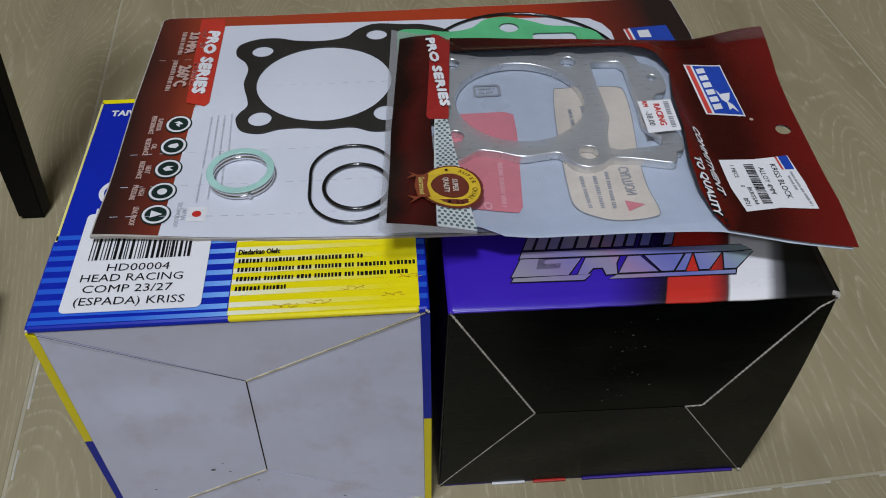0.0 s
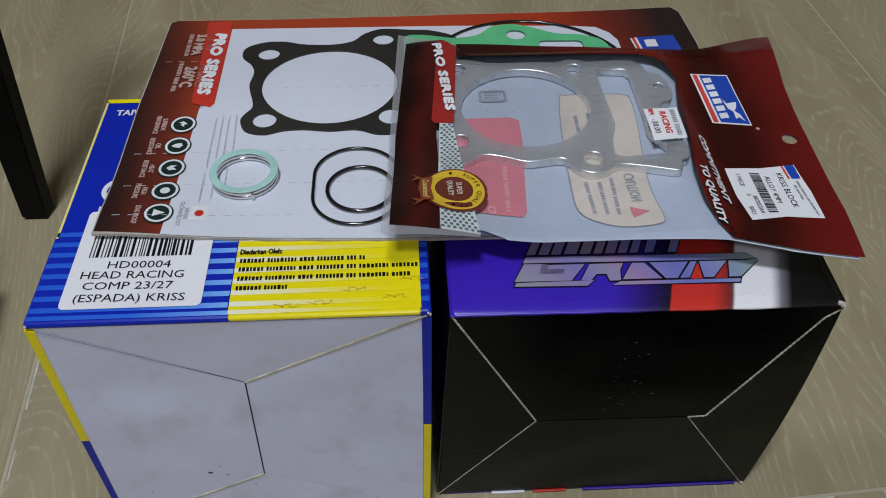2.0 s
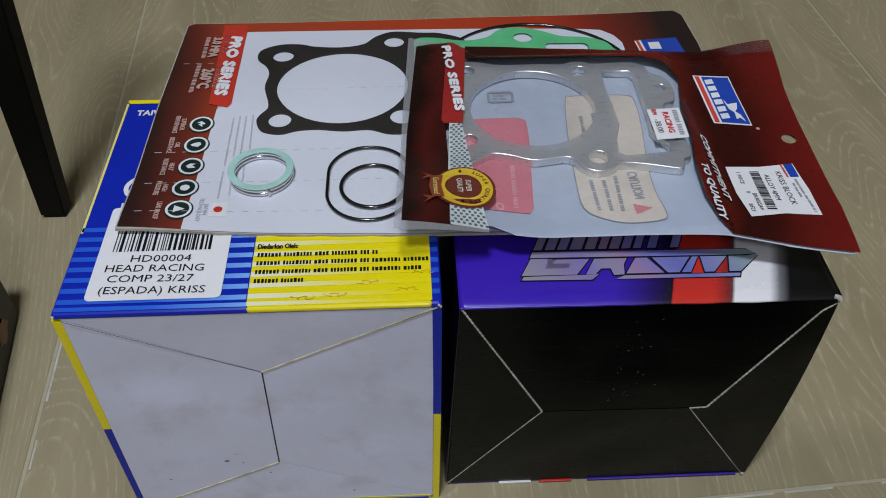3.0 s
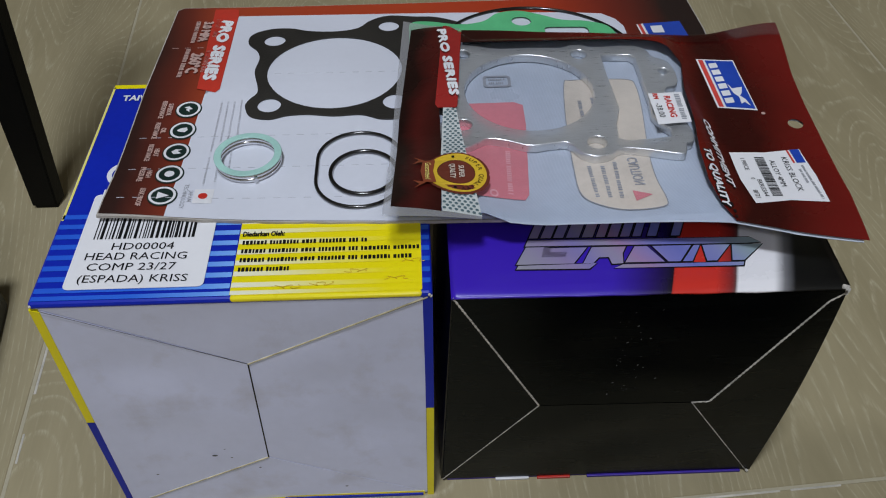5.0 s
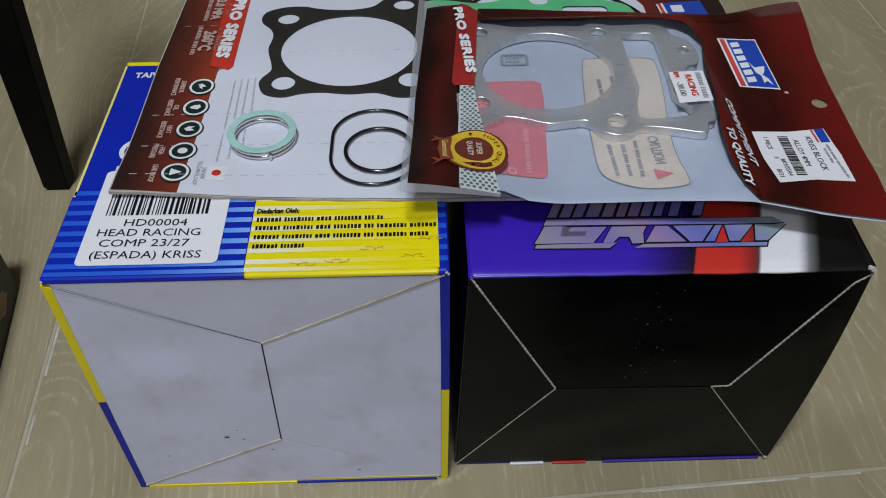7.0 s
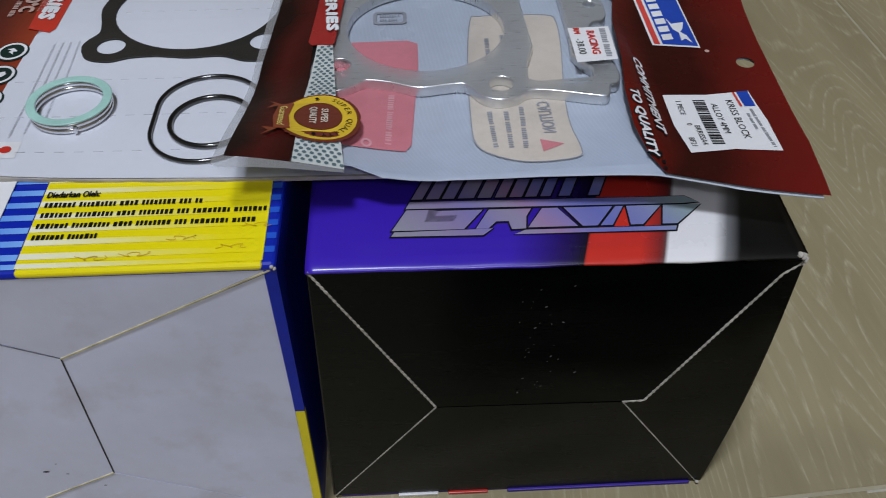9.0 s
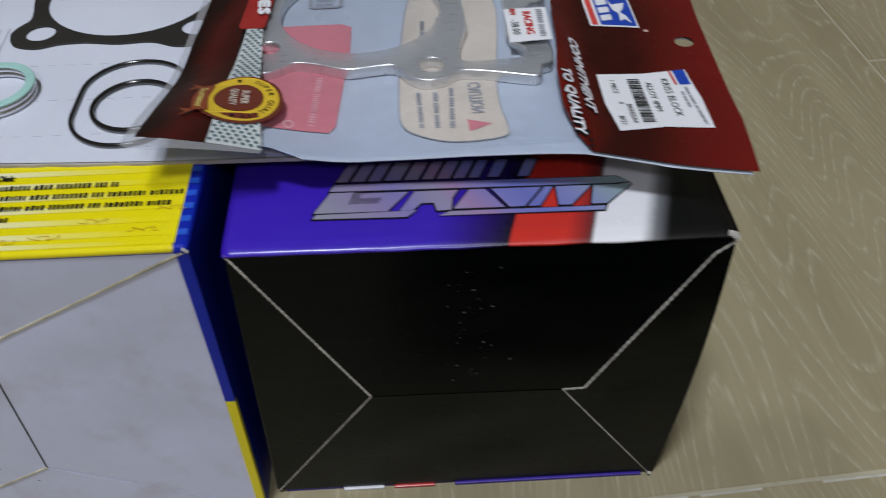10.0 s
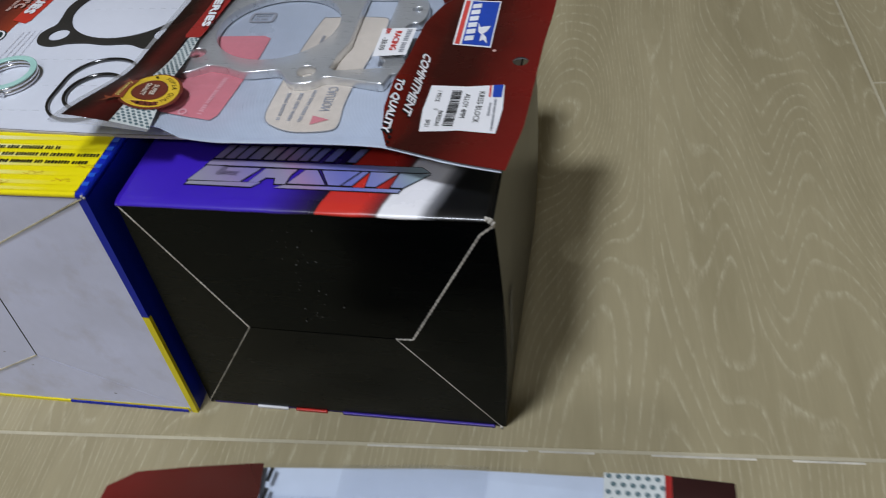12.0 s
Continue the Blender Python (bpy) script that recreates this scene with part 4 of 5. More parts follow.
def zb(x, y):
    """Height of the pouch's front film over the plate inside it."""
    z = 1.486 + 0.054 * lift(x, y)
    z += 0.16 * (1 - ease(1.2, 1.92, x)) * (1 - ease(0.15, 0.85, y)) + 0.02 * (1 - ease(1.2, 1.55, x)) * ease(0.3, 0.9, y)
    z += ease(2.75, 3.1, x) * (0.025 * ease(0.6, 0.1, y) + 0.05 * ease(1.2, 1.6, y)) + 0.035 * math.exp(-((x - 2.45) / 0.35) ** 2) * (1 - ease(0.15, 0.6, y))
    return z + 0.004 * noise.noise(Vector((x * 3.1, y * 3.7, 0.4)))


def zk(x, y):
    """Height of the pouch's back film."""
    return zb(x, y) - 0.004 - 0.05 * lift(x, y)


def maker_logo(e, a, b, c, d, zf, off):
    """A blue panel between four corners with stripes beside it, a bar for the name and a bird-like wedge."""
    A, B, C, D = (Vector(p) for p in (a, b, c, d))
    at = lambda s, t: tuple((A * (1 - s) + B * s) * (1 - t) + (D * (1 - s) + C * s) * t)
    q = lambda s0, s1, t0=0, t1=1: [at(s0, t0), at(s1, t0), at(s1, t1), at(s0, t1)]
    part("logo_ground", layer(q(0, 1), zf, off, step=0.1), PRINT_WHITE, e)
    part("logo_stripe", layer(q(0.05, 0.17, 0.02, 0.98), zf, off + 0.001, step=0.1), LOGO_RED, e)
    part("logo_panel", layer(q(0.23, 0.965, 0.025, 0.975), zf, off + 0.001, step=0.1), LOGO_BLUE, e)
    for i in range(6):
        t = 0.07 + i * 0.142
        part("logo_block", layer([at(0.27, t + 0.03), at(0.5, t), at(0.5, t + 0.1), at(0.27, t + 0.13)], zf, off + 0.002, step=0), PRINT_WHITE, e)
    wing = [(0.53, 0.5), (0.6, 0.6), (0.72, 0.58), (0.88, 0.56), (0.8, 0.68), (0.72, 0.74), (0.82, 0.8), (0.88, 0.93), (0.76, 0.86), (0.66, 0.9), (0.68, 0.76), (0.58, 0.7)]
    part("logo_wedge", layer([at(*p) for p in wing], zf, off + 0.002, step=0), PRINT_WHITE, e)


def badge(e, x, y, r, zf, off, turn=0):
    c, s = math.cos(radians(turn)), math.sin(radians(turn))
    go = lambda px, py: (x + c * px - s * py, y + s * px + c * py)
    ring = part("badge", layer([(x + r * (1 + 0.03 * (i % 2)) * math.cos(i * math.pi / 36), y + r * (1 + 0.03 * (i % 2)) * math.sin(i * math.pi / 36)) for i in range(72)], zf, off, step=0), BADGE_BROWN, e, "round gold super-quality badge")
    part("gold_ring", plate([circle(x, y, r * 0.93, 48), circle(x, y, r * 0.58, 36)], off + 0.001, 0.001, zf), GOLD, ring)
    part("badge_centre", layer(circle(x, y, r * 0.56, 32), zf, off + 0.002, step=0), BADGE_BROWN, ring)
    text("SUPER", r * 0.24, *go(r * 0.15, 0), turn - 90, zf, off + 0.004, CREAM, ring, bold=0.0004, span=r * 0.56)
    text("QUALITY", r * 0.24, *go(-r * 0.12, 0), turn - 90, zf, off + 0.004, CREAM, ring, bold=0.0004, span=r * 0.7)
    for word, a0 in (("SUPER", 62), ("QUALITY", -8)):
        for i, ch in enumerate(word):
            a = a0 - i * 11.5
            text(ch, r * 0.2, *go(r * 0.76 * math.cos(radians(a)), r * 0.76 * math.sin(radians(a))), turn + a - 90, zf, off + 0.004, INK, ring)
    for a in (95, -95):
        part("badge_dot", layer(circle(*go(r * 0.76 * math.cos(radians(a)), r * 0.76 * math.sin(radians(a))), r * 0.05, 10), zf, off + 0.004, step=0), INK, ring)
    part("ribbon", layer([go(-r * 1.0, r * 0.62), go(-r * 0.62, r * 0.6), go(-r * 0.7, 0), go(-r * 0.62, -r * 0.6), go(-r * 1.0, -r * 0.62), go(-r * 1.08, 0)], zf, off + 0.005, step=0.05), RIBBON, ring)
    for s2 in (1, -1):
        part("ribbon_tail", layer([go(-r * 0.9, s2 * r * 0.6), go(-r * 1.28, s2 * r * 0.95), go(-r * 1.12, s2 * r * 0.72), go(-r * 1.3, s2 * r * 0.52)], zf, off + 0.004, step=0.05), RIBBON, ring)
    text("Guaranteed", r * 0.26, *go(-r * 0.86, 0), turn - 90, zf, off + 0.007, PALE_YELLOW, ring, shear=0.2, span=r * 0.95)


def pouch():
    e = thing("spare_part_pouch", 2.2, 0.9, 1.48, "maroon and clear plastic pouch holding an alloy spacer plate", "pouch")
    out = [(1.235, 0.193), (1.265, 0.183), (1.442, 0.215), (1.711, 0.275), (1.929, 0.285), (2.2, 0.272), (2.552, 0.243), (2.78, 0.185), (3.01, 0.126), (3.045, 0.4), (3.055, 0.65), (3.07, 1.0), (3.10, 1.36), (3.111, 1.589), (2.9, 1.585), (2.66, 1.572), (2.138, 1.62), (1.6, 1.675), (1.32, 1.735), (1.275, 1.0)]
    back = [(1.30, 0.30), (1.46, 0.30), (1.62, 0.31), (1.711, 0.28), (1.929, 0.289)] + [(x - 0.02, y + 0.006) for x, y in out[5:12]] + [(2.9, 1.575), (2.66, 1.562), (2.138, 1.605), (1.6, 1.655), (1.37, 1.6), (1.32, 1.0)]
    part("back_film", plate([back, circle(2.982, 0.861, 0.038, 20)], -0.004, 0.003, zk, 0.0, 0.04), BAG_BACK, e, "silver-grey striped back film")
    # fine slanting stripes on the back film
    bm = bmesh.new()
    for i in range(100):
        x = 1.2 + i * 0.0145
        pts = [(x + 0.12 * (1 - y) + 1.1 * max(0, 0.6 - y) ** 2, y) for y in (0.31 + j * 0.094 for j in range(13))]
        for p, q in zip(pts, pts[1:]):
            if max(p[0], q[0]) > 2.54 or min(p[0], q[0]) < 1.36:
                continue
            bm.faces.new([bm.verts.new((a, b, zk(a, b) + 0.0012)) for a, b in (p, (p[0] + 0.0055, p[1]), (q[0] + 0.0055, q[1]), q)])
    ob = part("back_stripes", bm, BAG_LINE, e)
    ob["kind"] = "stuff"
    part("pink_panel", layer([(1.5, 1.06), (1.80, 1.062), (1.836, 1.04), (1.835, 0.9), (1.80, 0.45), (1.78, 0.415), (1.55, 0.41)], zk, 0.004, step=0.1), PINK, e)
    rim = smooth([(2.035, 1.19), (2.07, 1.218), (2.2, 1.222), (2.33, 1.215), (2.358, 1.17), (2.352, 1.0), (2.32, 0.7), (2.314, 0.53), (2.327, 0.40), (2.304, 0.352), (2.17, 0.343), (2.07, 0.378), (2.002, 0.445), (1.994, 0.6), (2.005, 0.9)], 4)
    cau = part("caution_panel", layer(rim, zk, 0.004, step=0.1), CREAM, e)
    part("panel_outline", plate([rim, [(2.17 + (x - 2.17) * 0.978, 0.78 + (y - 0.78) * 0.992) for x, y in rim]], 0.005, 0.001, zk, 0.0, 0.1), GREY_INK, cau)
    text("CAUTION", 0.06, 2.242, 0.575, 91, zk, 0.006, GREY_INK, cau, mirror=True, bold=0.0008, span=0.17)
    part("warning_triangle", layer([(2.204, 0.458), (2.278, 0.429), (2.207, 0.394)], zk, 0.006, step=0), PINK, cau)
    bars([(2.058, 0.615, 2.064, 0.428), (2.112, 0.613, 2.112, 0.417), (2.165, 0.635, 2.156, 0.408), (2.086, 1.058, 2.083, 0.917), (2.144, 1.077, 2.143, 0.994)], 0.016, zk, 0.006, GREY_INK, cau)
    bars([(1.74, 0.72, 1.727, 0.439)], 0.02, zk, 0.006, PINK_LINE, e)
    part("drop_mark", plate([circle(1.661, 0.438, 0.017, 14, 0.024), circle(1.661, 0.438, 0.01, 12, 0.014)], 0.006, 0.001, zk), PINK_LINE, e)
    part("recycling_mark", plate([rounded(1.675, 1.18, 1.80, 1.27, 0.02), rounded(1.688, 1.192, 1.787, 1.258, 0.012)], 0.004, 0.001, zk), GREY_INK, e)
    bars([(1.70, 1.24, 1.775, 1.24), (1.70, 1.212, 1.775, 1.212)], 0.014, zk, 0.005, GREY_INK, e)

    # front film: clear window and opaque printing
    part("window_film", layer([(1.237, 0.195), (1.265, 0.185), (1.442, 0.217), (1.711, 0.277), (1.929, 0.287), (2.2, 0.274), (2.56, 0.245), (2.62, 0.7), (2.665, 1.3), (2.66, 1.57), (2.138, 1.618), (1.6, 1.673), (1.32, 1.733), (1.275, 1.0)], zb, 0.002, step=0.03), FILM, e, "clear window film", smooth=True)
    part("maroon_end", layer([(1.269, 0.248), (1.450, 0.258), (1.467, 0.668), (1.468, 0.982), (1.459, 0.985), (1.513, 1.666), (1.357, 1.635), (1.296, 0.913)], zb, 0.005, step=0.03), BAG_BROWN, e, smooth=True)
    for pts in ([(1.601, 1.66), (1.588, 1.466), (2.1, 1.466), (2.138, 1.614)], [(2.1, 1.466), (2.43, 1.455), (2.66, 1.568), (2.138, 1.614)],
                [(2.43, 1.455), (2.5, 1.432), (2.55, 1.39), (2.58, 1.33), (2.592, 1.3), (2.7, 1.566), (2.66, 1.568)]):
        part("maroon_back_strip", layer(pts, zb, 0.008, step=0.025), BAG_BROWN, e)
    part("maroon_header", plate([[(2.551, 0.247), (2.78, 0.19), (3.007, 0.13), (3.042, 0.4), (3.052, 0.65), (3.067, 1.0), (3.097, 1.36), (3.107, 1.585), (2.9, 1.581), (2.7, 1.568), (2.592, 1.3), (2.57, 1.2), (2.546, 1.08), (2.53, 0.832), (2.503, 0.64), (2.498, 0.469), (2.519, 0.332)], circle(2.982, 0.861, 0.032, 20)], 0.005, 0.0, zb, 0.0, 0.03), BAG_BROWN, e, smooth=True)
    part("maroon_tab", layer([(1.513, 1.671), (1.600, 1.648), (1.546, 0.972), (1.538, 0.957), (1.463, 0.972), (1.452, 0.998)], zb, 0.007, step=0.025), BAG_RED, e)
    text("PRO SERIES", 0.052, 1.516, 1.312, -86.0, zb, 0.017, PRINT_WHITE, e, bold=0.0042, shear=0.1, span=0.54)
    part("mesh_strip", layer([(1.485, 0.970), (1.540, 0.953), (1.570, 0.543), (1.602, 0.267), (1.454, 0.259), (1.460, 0.583)], zb, 0.006, step=0.08), MESH_GREY, e)
    bm = bmesh.new()
    y0, y1 = 0.267, 0.953
    for j in range(40):
        y = y0 + 0.012 + j * (y1 - y0) / 40
        k = (y - y0) / (y1 - y0)
        w0, w1 = 1.454 + 0.031 * k, 1.602 - 0.062 * k
        x = w0 + 0.008 + (0.011 if j % 2 else 0)
        while x < w1 - 0.006:
            bm.faces.new([bm.verts.new((a, b, zb(a, b) + 0.008)) for a, b in circle(x, y, 0.0068, 8)])
            x += 0.022
    part("mesh_dots", bm, MESH_DOT, e)["kind"] = "stuff"
    badge(e, 1.517, 0.493, 0.127, zb, 0.012)
    maker_logo(e, (2.676, 1.36), (2.846, 1.342), (2.847, 0.955), (2.679, 0.981), zb, 0.008)
    part("trade_dot", layer(circle(2.865, 0.935, 0.009, 10), zb, 0.008, step=0), PINK_WHITE, e)
    text("COMMITMENT", 0.041, 2.587, 0.665, -91, zb, 0.0075, INK, e, "lettering_shadow", bold=0.003, shear=0.25, span=0.44)
    text("TO QUALITY", 0.041, 2.529, 0.486, -90, zb, 0.0075, INK, e, "lettering_shadow", bold=0.0045, shear=0.25, span=0.335)
    text("COMMITMENT", 0.041, 2.589, 0.667, -91, zb, 0.009, PRINT_WHITE, e, bold=0.002, shear=0.25, span=0.43)
    text("TO QUALITY", 0.041, 2.531, 0.487, -90, zb, 0.0095, PRINT_WHITE, e, bold=0.002, shear=0.25, span=0.32)
    for pts in ([(1.24, 0.2), (1.277, 1.0), (1.296, 0.913), (1.269, 0.246)], [(1.277, 1.0), (1.32, 1.731), (1.357, 1.635), (1.296, 0.913)],
                [(1.32, 1.731), (1.6, 1.672), (1.6, 1.66), (1.513, 1.666), (1.357, 1.635)], [(1.24, 0.2), (1.266, 0.188), (1.6, 0.252), (1.6, 0.268), (1.45, 0.256), (1.269, 0.246)]):
        part("sealed_margin", layer(pts, zb, 0.006, step=0.08), MARGIN, e, smooth=True)
    for p, r in (((2.548, 0.345), (2.556, 0.318)), ((2.55, 0.306), (2.558, 0.285)), ((2.549, 0.275), (2.556, 0.258))):
        part("tear_mark", layer([p, (r[0] + 0.004, p[1] - 0.004), r, (p[0] - 0.001, r[1] + 0.004)], zb, 0.009, step=0), INK, e)
    part("crimped_seam", layer([(2.86, 1.575), (3.107, 1.58), (3.1, 1.49), (2.9, 1.5)], zb, 0.009, step=0.03), CRIMP, e, smooth=True)
    part("clear_seam", layer([(2.25, 1.612), (2.66, 1.575), (2.86, 1.578), (2.88, 1.5), (2.66, 1.5), (2.3, 1.54)], zb, 0.011, step=0.03), FILM, e, smooth=True)


pouch()


def spacer_plate():
    outline = smooth([(1.47, 0.80), (1.5, 0.73), (1.56, 0.71), (1.62, 0.745), (1.66, 0.768), (1.74, 0.75), (1.83, 0.716), (1.92, 0.728), (1.99, 0.728), (2.04, 0.66), (2.09, 0.636), (2.15, 0.65), (2.2, 0.685),
                      (2.3, 0.672), (2.43, 0.64), (2.455, 0.655), (2.465, 0.70), (2.495, 0.715), (2.507, 0.75), (2.505, 0.8), (2.495, 0.84), (2.495, 0.9), (2.472, 0.94)] +
                     [(2.455, 1.05), (2.475, 1.10), (2.515, 1.115), (2.533, 1.16), (2.532, 1.24), (2.51, 1.30), (2.455, 1.34), (2.44, 1.39), (2.38, 1.43), (2.2, 1.425), (2.16, 1.44), (2.1, 1.445), (2.05, 1.425), (1.95, 1.43),
                      (1.75, 1.43), (1.66, 1.455), (1.58, 1.465), (1.52, 1.44), (1.5, 1.38), (1.53, 1.3), (1.525, 1.1), (1.53, 0.95), (1.48, 0.88)], 4)
    window = [(2.222, 1.37), (2.36, 1.365), (2.385, 1.33), (2.385, 1.02), (2.375, 0.9), (2.40, 0.84), (2.43, 0.80), (2.425, 0.745), (2.36, 0.735), (2.23, 0.725), (2.195, 0.745), (2.205, 0.85), (2.235, 0.95), (2.225, 1.2)]
    bm = plate([outline, circle(1.868, 1.092, 0.288, 64), circle(2.106, 0.722, 0.046, 24), circle(1.565, 0.86, 0.042, 24), circle(2.126, 1.372, 0.042, 24), circle(1.59, 1.392, 0.04, 24),
                circle(2.486, 1.222, 0.028, 20), circle(2.466, 0.855, 0.026, 20), window], 1.488, 0.041, None, 0.005)
    tagged(part("spacer_plate", bm, ALLOY), "brushed alloy cylinder spacer plate inside the clear pouch", "metal plate")


spacer_plate()


def price_sticker():
    e = thing("price_sticker", 2.44, 0.92, 1.53, "small white price sticker on the pouch window", "sticker")
    part("sticker_paper", layer([(2.372, 1.023), (2.521, 1.032), (2.515, 0.818), (2.373, 0.806)], zb, 0.006, step=0.05), LABEL, e)
    bars([(2.494, 1.015, 2.489, 0.83)], 0.022, zb, 0.008, GREY_INK, e)
    text("RACING", 0.039, 2.447, 0.925, -90, zb, 0.008, RED, e, wide=1.05, bold=0.001)
    text("RM", 0.03, 2.4, 1.0, -90, zb, 0.008, RED, e, bold=0.001)
    text("-38.00", 0.037, 2.4, 0.9, -90, zb, 0.008, INK, e, wide=1.05)


price_sticker()


def product_label():
    e = thing("product_label", 2.8, 0.5, 1.49, "white barcode label on the maroon pouch header", "label")
    part("label_paper", layer([(2.644, 0.676), (2.79, 0.672), (2.938, 0.689), (2.95, 0.52), (2.943, 0.352), (2.8, 0.37), (2.655, 0.35), (2.64, 0.5)], zb, 0.008, step=0.05), LABEL, e)
    text("KRISS BLOCK", 0.034, 2.855, 0.53, -90, zb, 0.010, INK, e, span=0.215)
    text("ALLOY 4MM", 0.031, 2.8, 0.535, -90, zb, 0.010, INK, e)
    rnd, y = random.Random(9), 0.64
    while y > 0.40:
        w = rnd.choice((0.003, 0.005, 0.007))
        part("barcode_bar", layer([(2.735, y), (2.775, y), (2.775, y - w), (2.735, y - w)], zb, 0.010, step=0), INK, e)
        y -= w + rnd.choice((0.003, 0.005))
    text("1 PIECE", 0.025, 2.685, 0.60, -90, zb, 0.010, INK, e)
    text("0", 0.024, 2.69, 0.505, -90, zb, 0.010, INK, e)
    text("BKRISSA4", 0.026, 2.712, 0.445, -90, zb, 0.010, INK, e)
    text("BF21", 0.026, 2.675, 0.405, -90, zb, 0.010, INK, e)
    bars([(2.915, 0.585, 2.925, 0.37), (2.898, 0.56, 2.9, 0.47)], 0.010, zb, 0.010, GREY_INK, e)
    part("blue_mark", layer([(2.895, 0.683), (2.934, 0.686), (2.936, 0.60), (2.9, 0.60)], zb, 0.010, step=0), LOGO_BLUE, e)
    part("red_mark", layer([(2.88, 0.68), (2.888, 0.68), (2.893, 0.60), (2.885, 0.60)], zb, 0.010, step=0), LOGO_RED, e)


product_label()


# ---- second pouch on its own carton ----
def second_pouch():
    z0 = 1.1
    c = thing("plain_carton", 2.8, -1.55, 0, "plain dark carton under the second pouch", "box")
    part("carton_body", box(bmesh.new(), 2.0, 3.62, -2.3, -0.885, 0, z0 - 0.07, 0.01), BLACK_BOARD, c)
    part("carton_lid", box(bmesh.new(), 1.995, 3.625, -2.305, -0.88, z0 - 0.25, z0 - 0.06, 0.01), BLACK_BOARD, c)
    e = thing("gasket_pouch", 2.8, -1.5, z0, "maroon and clear plastic pouch with a white sheet and black gasket", "pouch")
    zp = lambda x, y: z0 + 0.012 + 0.012 * noise.noise(Vector((x * 2.3, y * 3.0, 7.7))) + 0.02 * ease(2.3, 2.6, x) * (1 - ease(3.3, 3.6, x)) * (1 - ease(-1.15, -0.85, y)) - 0.03 * (1 - ease(-1.05, -0.83, y))
    out = [(1.85, -2.25), (3.78, -2.2), (3.79, -1.2), (3.765, -0.785), (3.565, -0.781), (3.39, -0.788), (2.85, -0.82), (2.345, -0.868), (2.1, -0.905), (1.93, -0.935), (1.845, -0.99), (1.83, -1.2)]
    part("back_film", layer(out, zp, -0.008, 0.003, 0.12), BAG_BACK, e)
    part("white_sheet", layer([(2.33, -2.2), (3.45, -2.2), (3.41, -0.94), (2.9, -0.945), (2.36, -0.985)], zp, -0.002, 0.004, 0.12), LABEL, e)
    part("window_film", layer([(2.3, -2.24), (3.6, -2.2), (3.56, -0.783), (3.39, -0.79), (2.85, -0.822), (2.345, -0.87)], zp, 0.022, step=0.03), FILM, e, smooth=True)
    part("crimped_seam", layer([(2.6, -0.95), (2.9, -0.93), (3.05, -0.925), (3.05, -0.812), (2.85, -0.826), (2.6, -0.85)], zp, 0.024, step=0.025), CRIMP, e, smooth=True)
    part("maroon_header", layer([(1.852, -2.24), (2.32, -2.24), (2.36, -0.98), (2.345, -0.87), (2.1, -0.907), (1.932, -0.937), (1.848, -0.992), (1.835, -1.2)], zp, 0.024, step=0.04), along(
        "maroon_foil_print", [(1.8, (0.16, 0.014, 0.012)), (2.1, (0.09, 0.011, 0.008)), (2.4, (0.05, 0.008, 0.006))], (1, 0.1, 0), 0.22, 0.5, wobble=0.4), e, smooth=True)
    part("mesh_strip", layer([(3.42, -2.2), (3.585, -2.2), (3.565, -0.783), (3.39, -0.79)], zp, 0.024, step=0.04), MESH_GREY, e)
    bm = bmesh.new()
    for j in range(24):
        y = -0.80 - j * 0.026
        x = 3.405 + (0.014 if j % 2 else 0)
        while x < 3.56:
            bm.faces.new([bm.verts.new((a, b, zp(a, b) + 0.026)) for a, b in circle(x, y, 0.0085, 8)])
            x += 0.028
    part("mesh_dots", bm, MESH_DOT, e)["kind"] = "stuff"
    part("maroon_end", layer([(3.585, -2.2), (3.775, -2.2), (3.785, -1.2), (3.762, -0.787), (3.568, -0.783)], zp, 0.024, step=0.04), DARK_MAROON, e, smooth=True)
    part("red_end_line", layer([(3.58, -2.2), (3.6, -2.2), (3.585, -0.784), (3.566, -0.783)], zp, 0.026, step=0.04), BAG_RED, e)
    badge(e, 3.48, -1.07, 0.127, zp, 0.03, 180)
    text("TO QUALITY", 0.072, 2.37, -1.22, 92, zp, 0.028, PRINT_WHITE, e, wide=0.78, bold=0.002, shear=0.25)
    part("paper_label", layer([(1.93, -1.07), (2.235, -1.03), (2.26, -1.37), (1.93, -1.4)], zp, 0.027, step=0.1), LABEL, e)
    bars([(1.955, -1.09, 1.955, -1.3), (1.985, -1.085, 1.985, -1.24)], 0.016, zp, 0.03, GREY_INK, e)
    for y in (-0.885, -0.95):
        part("tear_mark", layer([(2.372, y), (2.386, y), (2.38, y - 0.045), (2.366, y - 0.045)], zp, 0.027, step=0), INK, e)
    part("zip_line", torus(0, 0, [(2.36, -0.975), (2.9, -0.938), (3.38, -0.935), (3.38, -0.941), (2.9, -0.946), (2.36, -0.983)], 0.004, zp, 0.022, 6), FILM, e)
    g = smooth([(2.55, -1.10), (2.59, -1.03), (2.66, -1.0), (2.78, -1.005), (2.87, -1.05), (2.95, -1.15), (2.98, -1.4), (2.9, -1.6), (2.6, -1.6), (2.52, -1.3)])
    tagged(part("rubber_gasket", plate([g, circle(2.75, -1.3, 0.17, 36)], 0.002, 0.014, zp), GASKET), "black gasket inside the second pouch", "gasket")


second_pouch()


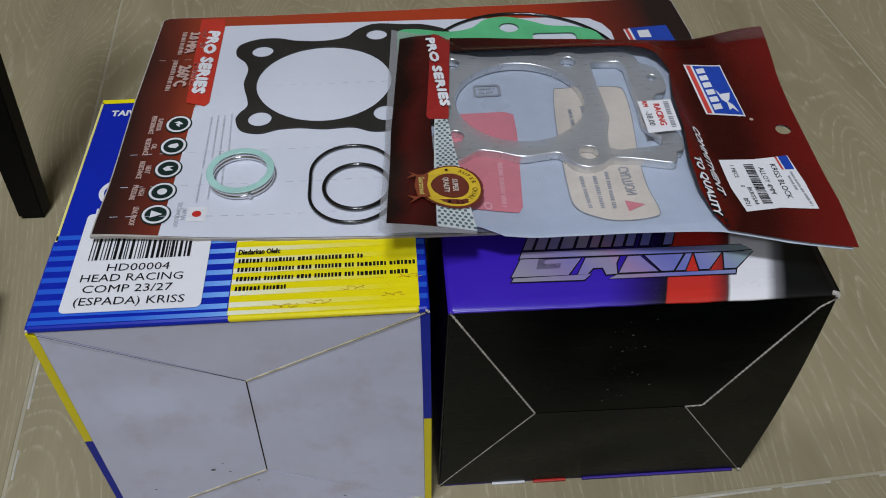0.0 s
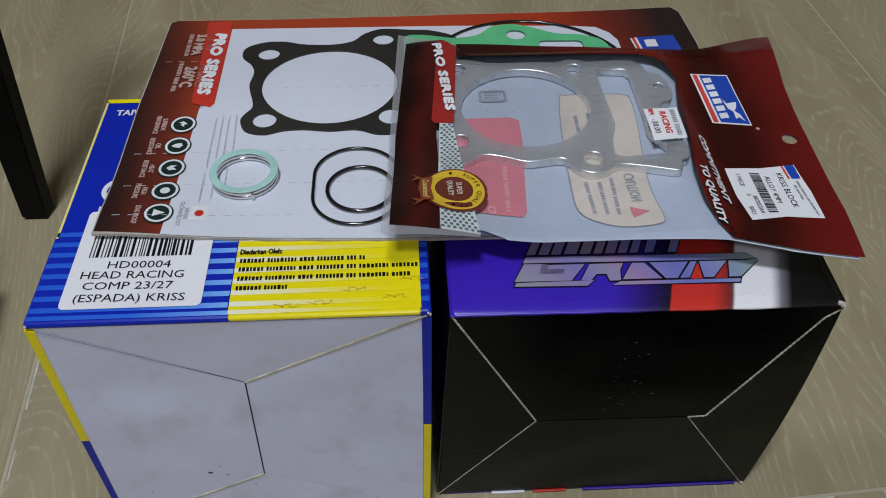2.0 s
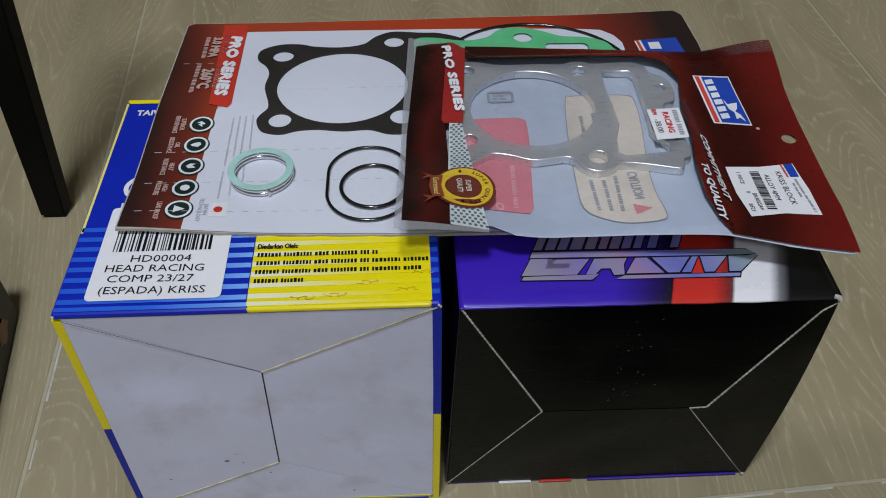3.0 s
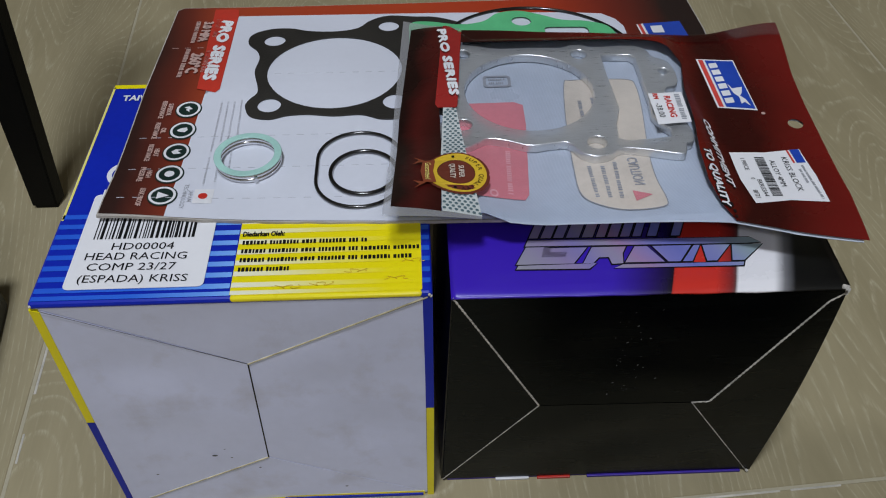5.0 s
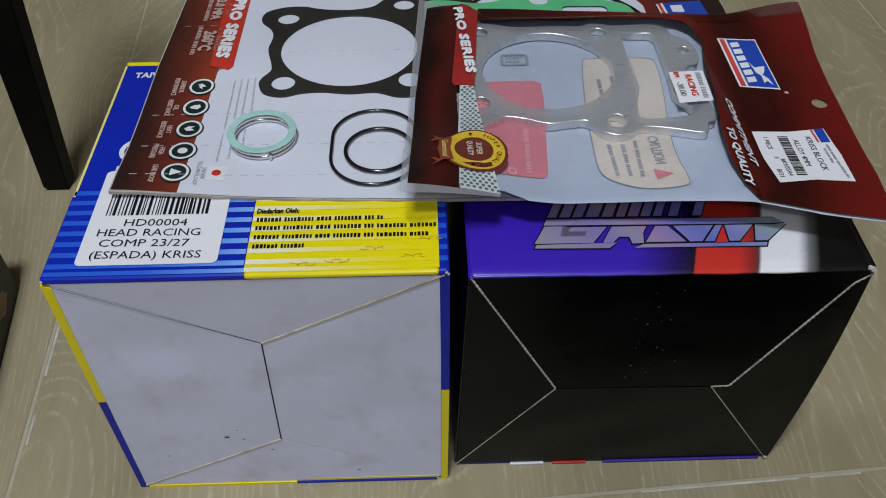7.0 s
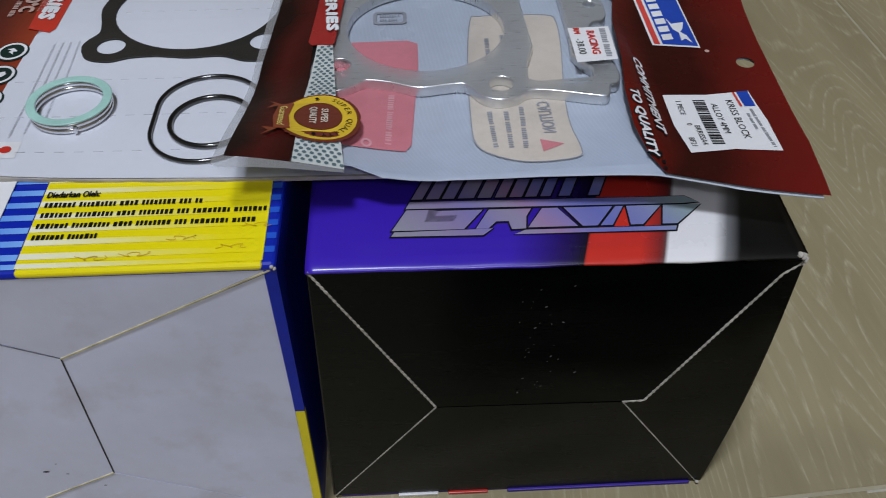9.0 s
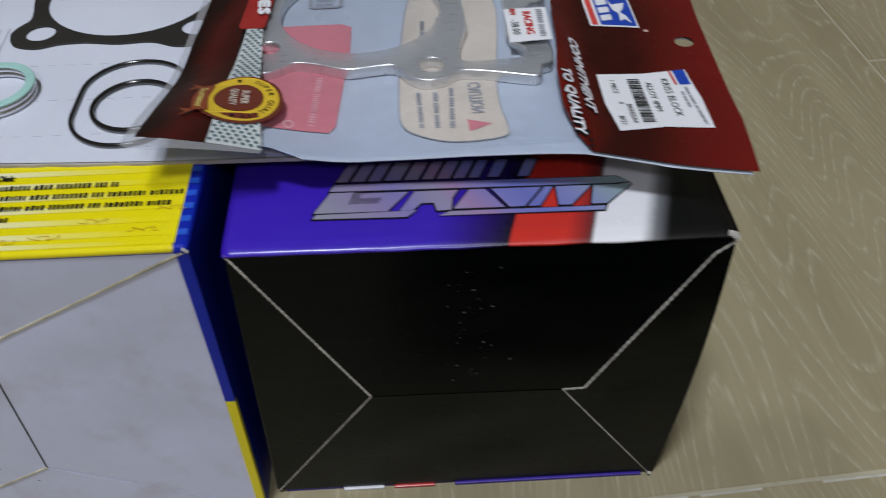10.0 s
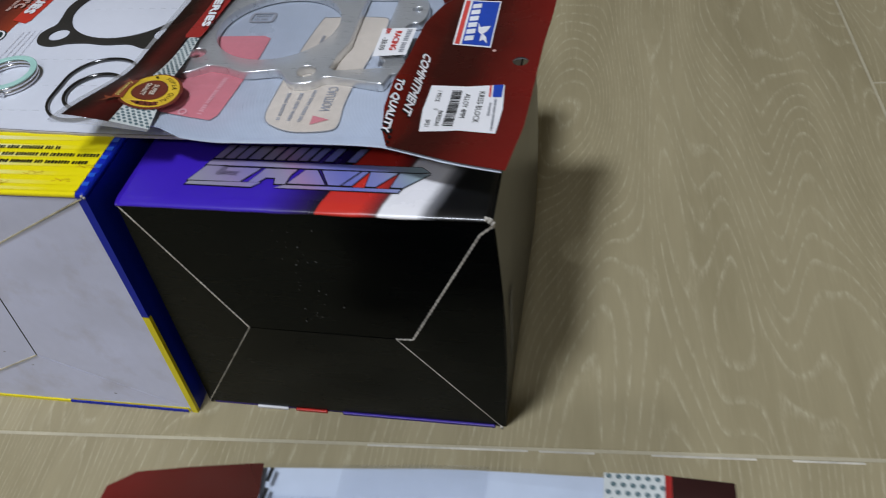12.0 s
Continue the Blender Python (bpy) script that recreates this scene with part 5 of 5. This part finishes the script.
# ---- beside the cartons ----
def furniture_leg():
    e = thing("furniture_leg", -1.0, 2.15, 0, "square black metal furniture leg standing on the floor", "furniture leg")
    bm = bmesh.new()
    pts = [(-1.092, 2.102), (-0.936, 2.102), (-0.91, 2.2), (-1.06, 2.2)]
    lo = [bm.verts.new((x, y, 0.02)) for x, y in pts]
    hi = [bm.verts.new((x + (LEG_X if i in (1, 2) else LEG_X * 0.5), y + LEG_Y, 4.5)) for i, (x, y) in enumerate(pts)]
    bm.faces.new(lo), bm.faces.new(hi)
    for i in range(4):
        bm.faces.new((lo[i], lo[(i + 1) % 4], hi[(i + 1) % 4], hi[i]))
    bmesh.ops.bevel(bm, geom=bm.edges[:], offset=0.008, segments=2, affect="EDGES")
    part("tube", bm, BLACK_METAL, e)
    part("foot_cap", box(bmesh.new(), -1.075, -0.935, 2.11, 2.19, 0, 0.022, 0.004), BLACK_METAL, e)


LEG_X, LEG_Y = 0.35, 0.1
furniture_leg()


def torn_carton():
    e = thing("torn_black_carton", -1.3, 0.6, 0, "black carton with a torn corner showing brown board", "box")
    cx, cy, h = TORN
    a = radians(-8)
    ux, uy = Vector((-math.cos(a), math.sin(a), 0)), Vector((-math.sin(a), -math.cos(a), 0))
    o = Vector((cx, cy, 0))
    pts = [o, o + ux * 1.5, o + ux * 1.5 + uy * 1.3, o + uy * 1.3]
    bm = loose(bmesh.new(), pts, h, (0, 0, 1))
    bmesh.ops.bevel(bm, geom=bm.edges[:], offset=0.02, segments=2, affect="EDGES")
    part("carton_body", bm, BLACK_BOARD, e)
    bm = bmesh.new()
    rnd = random.Random(4)
    p0 = o + uy * 0.27 + Vector((0, 0, 0.16))
    rim = [p0 + uy * (0.1 * math.cos(t) * rnd.uniform(0.7, 1.3)) + Vector((0, 0, 0.06 * math.sin(t) * rnd.uniform(0.6, 1.3))) - ux * 0.006 for t in [k * 2 * math.pi / 14 for k in range(14)]]
    bm.faces.new([bm.verts.new(p) for p in rim])
    part("torn_patch", bm, KRAFT, e)


TORN = (-0.99, 1.29, 0.7)
torn_carton()

# ---- floor tiles ----
TURN = -3.8
tile_w, tile_l, gap = 5.83, 11.66, 0.014
bm = bmesh.new()
box(bm, gap / 2, tile_w - gap / 2, gap / 2, tile_l - gap / 2, -0.1, 0.0, 0.006, 1)
mesh = None
tilt = Matrix.Rotation(radians(-TURN), 4, "Z")
for i in range(-4, 5):
    for j in range(-4, 4):
        off = {0: 0.0, 1: 2.84}.get(i, (i * 4.3) % tile_l)
        base = Vector((-0.622, -0.272, 0)) + tilt @ Vector((i * tile_w, j * tile_l + off, 0))
        mid = base + tilt @ Vector((tile_w / 2, tile_l / 2, 0))
        if not (X0 - 6 < mid.x < X1 + 6 and Y0 - 7 < mid.y < Y1 + 7):
            continue
        corners = [base + tilt @ Vector((a, b, 0)) for a in (0, tile_w) for b in (0, tile_l)]
        if any(not (X0 < c.x < X1 and Y0 < c.y < Y1) for c in corners):
            bt = box(bmesh.new(), gap / 2, tile_w - gap / 2, gap / 2, tile_l - gap / 2, -0.1, 0.0)
            back = (Matrix.Translation(base) @ tilt).inverted()
            for co, no in (((X0, 0, 0), (-1, 0, 0)), ((X1, 0, 0), (1, 0, 0)), ((0, Y0, 0), (0, -1, 0)), ((0, Y1, 0), (0, 1, 0))):
                bmesh.ops.bisect_plane(bt, geom=bt.verts[:] + bt.edges[:] + bt.faces[:], plane_co=back @ Vector(co), plane_no=back.to_3x3() @ Vector(no), clear_outer=True)
            if not bt.faces:
                continue
            ob = part("tile", bt, OAK, floor)
        elif mesh is None:
            ob = part("tile", bm, OAK, floor)
            mesh = ob.data
        else:
            ob = new("tile", mesh)
            ob.parent = floor
        ob.matrix_basis = Matrix.Translation(base * U) @ tilt
for x0, x1, y in ((2.3, 3.05, -0.087), (3.1, 3.35, -0.038), (3.6, 4.05, -0.007), (4.2, 4.5, 0.029)):
    bm = bmesh.new()
    box(bm, x0, x1, y - 0.0055, y + 0.0055, -0.01, 0.002, 0.002, 1)
    for v in bm.verts:
        v.co.y += 0.061 * (v.co.x - x0)
    part("joint_filler", bm, CHIP, floor)
bm = bmesh.new()
box(bm, -0.679, -0.665, 0.66, 1.2, -0.01, 0.003, 0.002, 1)
box(bm, -0.676, -0.664, 0.25, 0.42, -0.01, 0.003, 0.002, 1)
for v in bm.verts:
    v.co.x -= 0.066 * (v.co.y - 0.8)
part("joint_filler", bm, CHIP, floor)
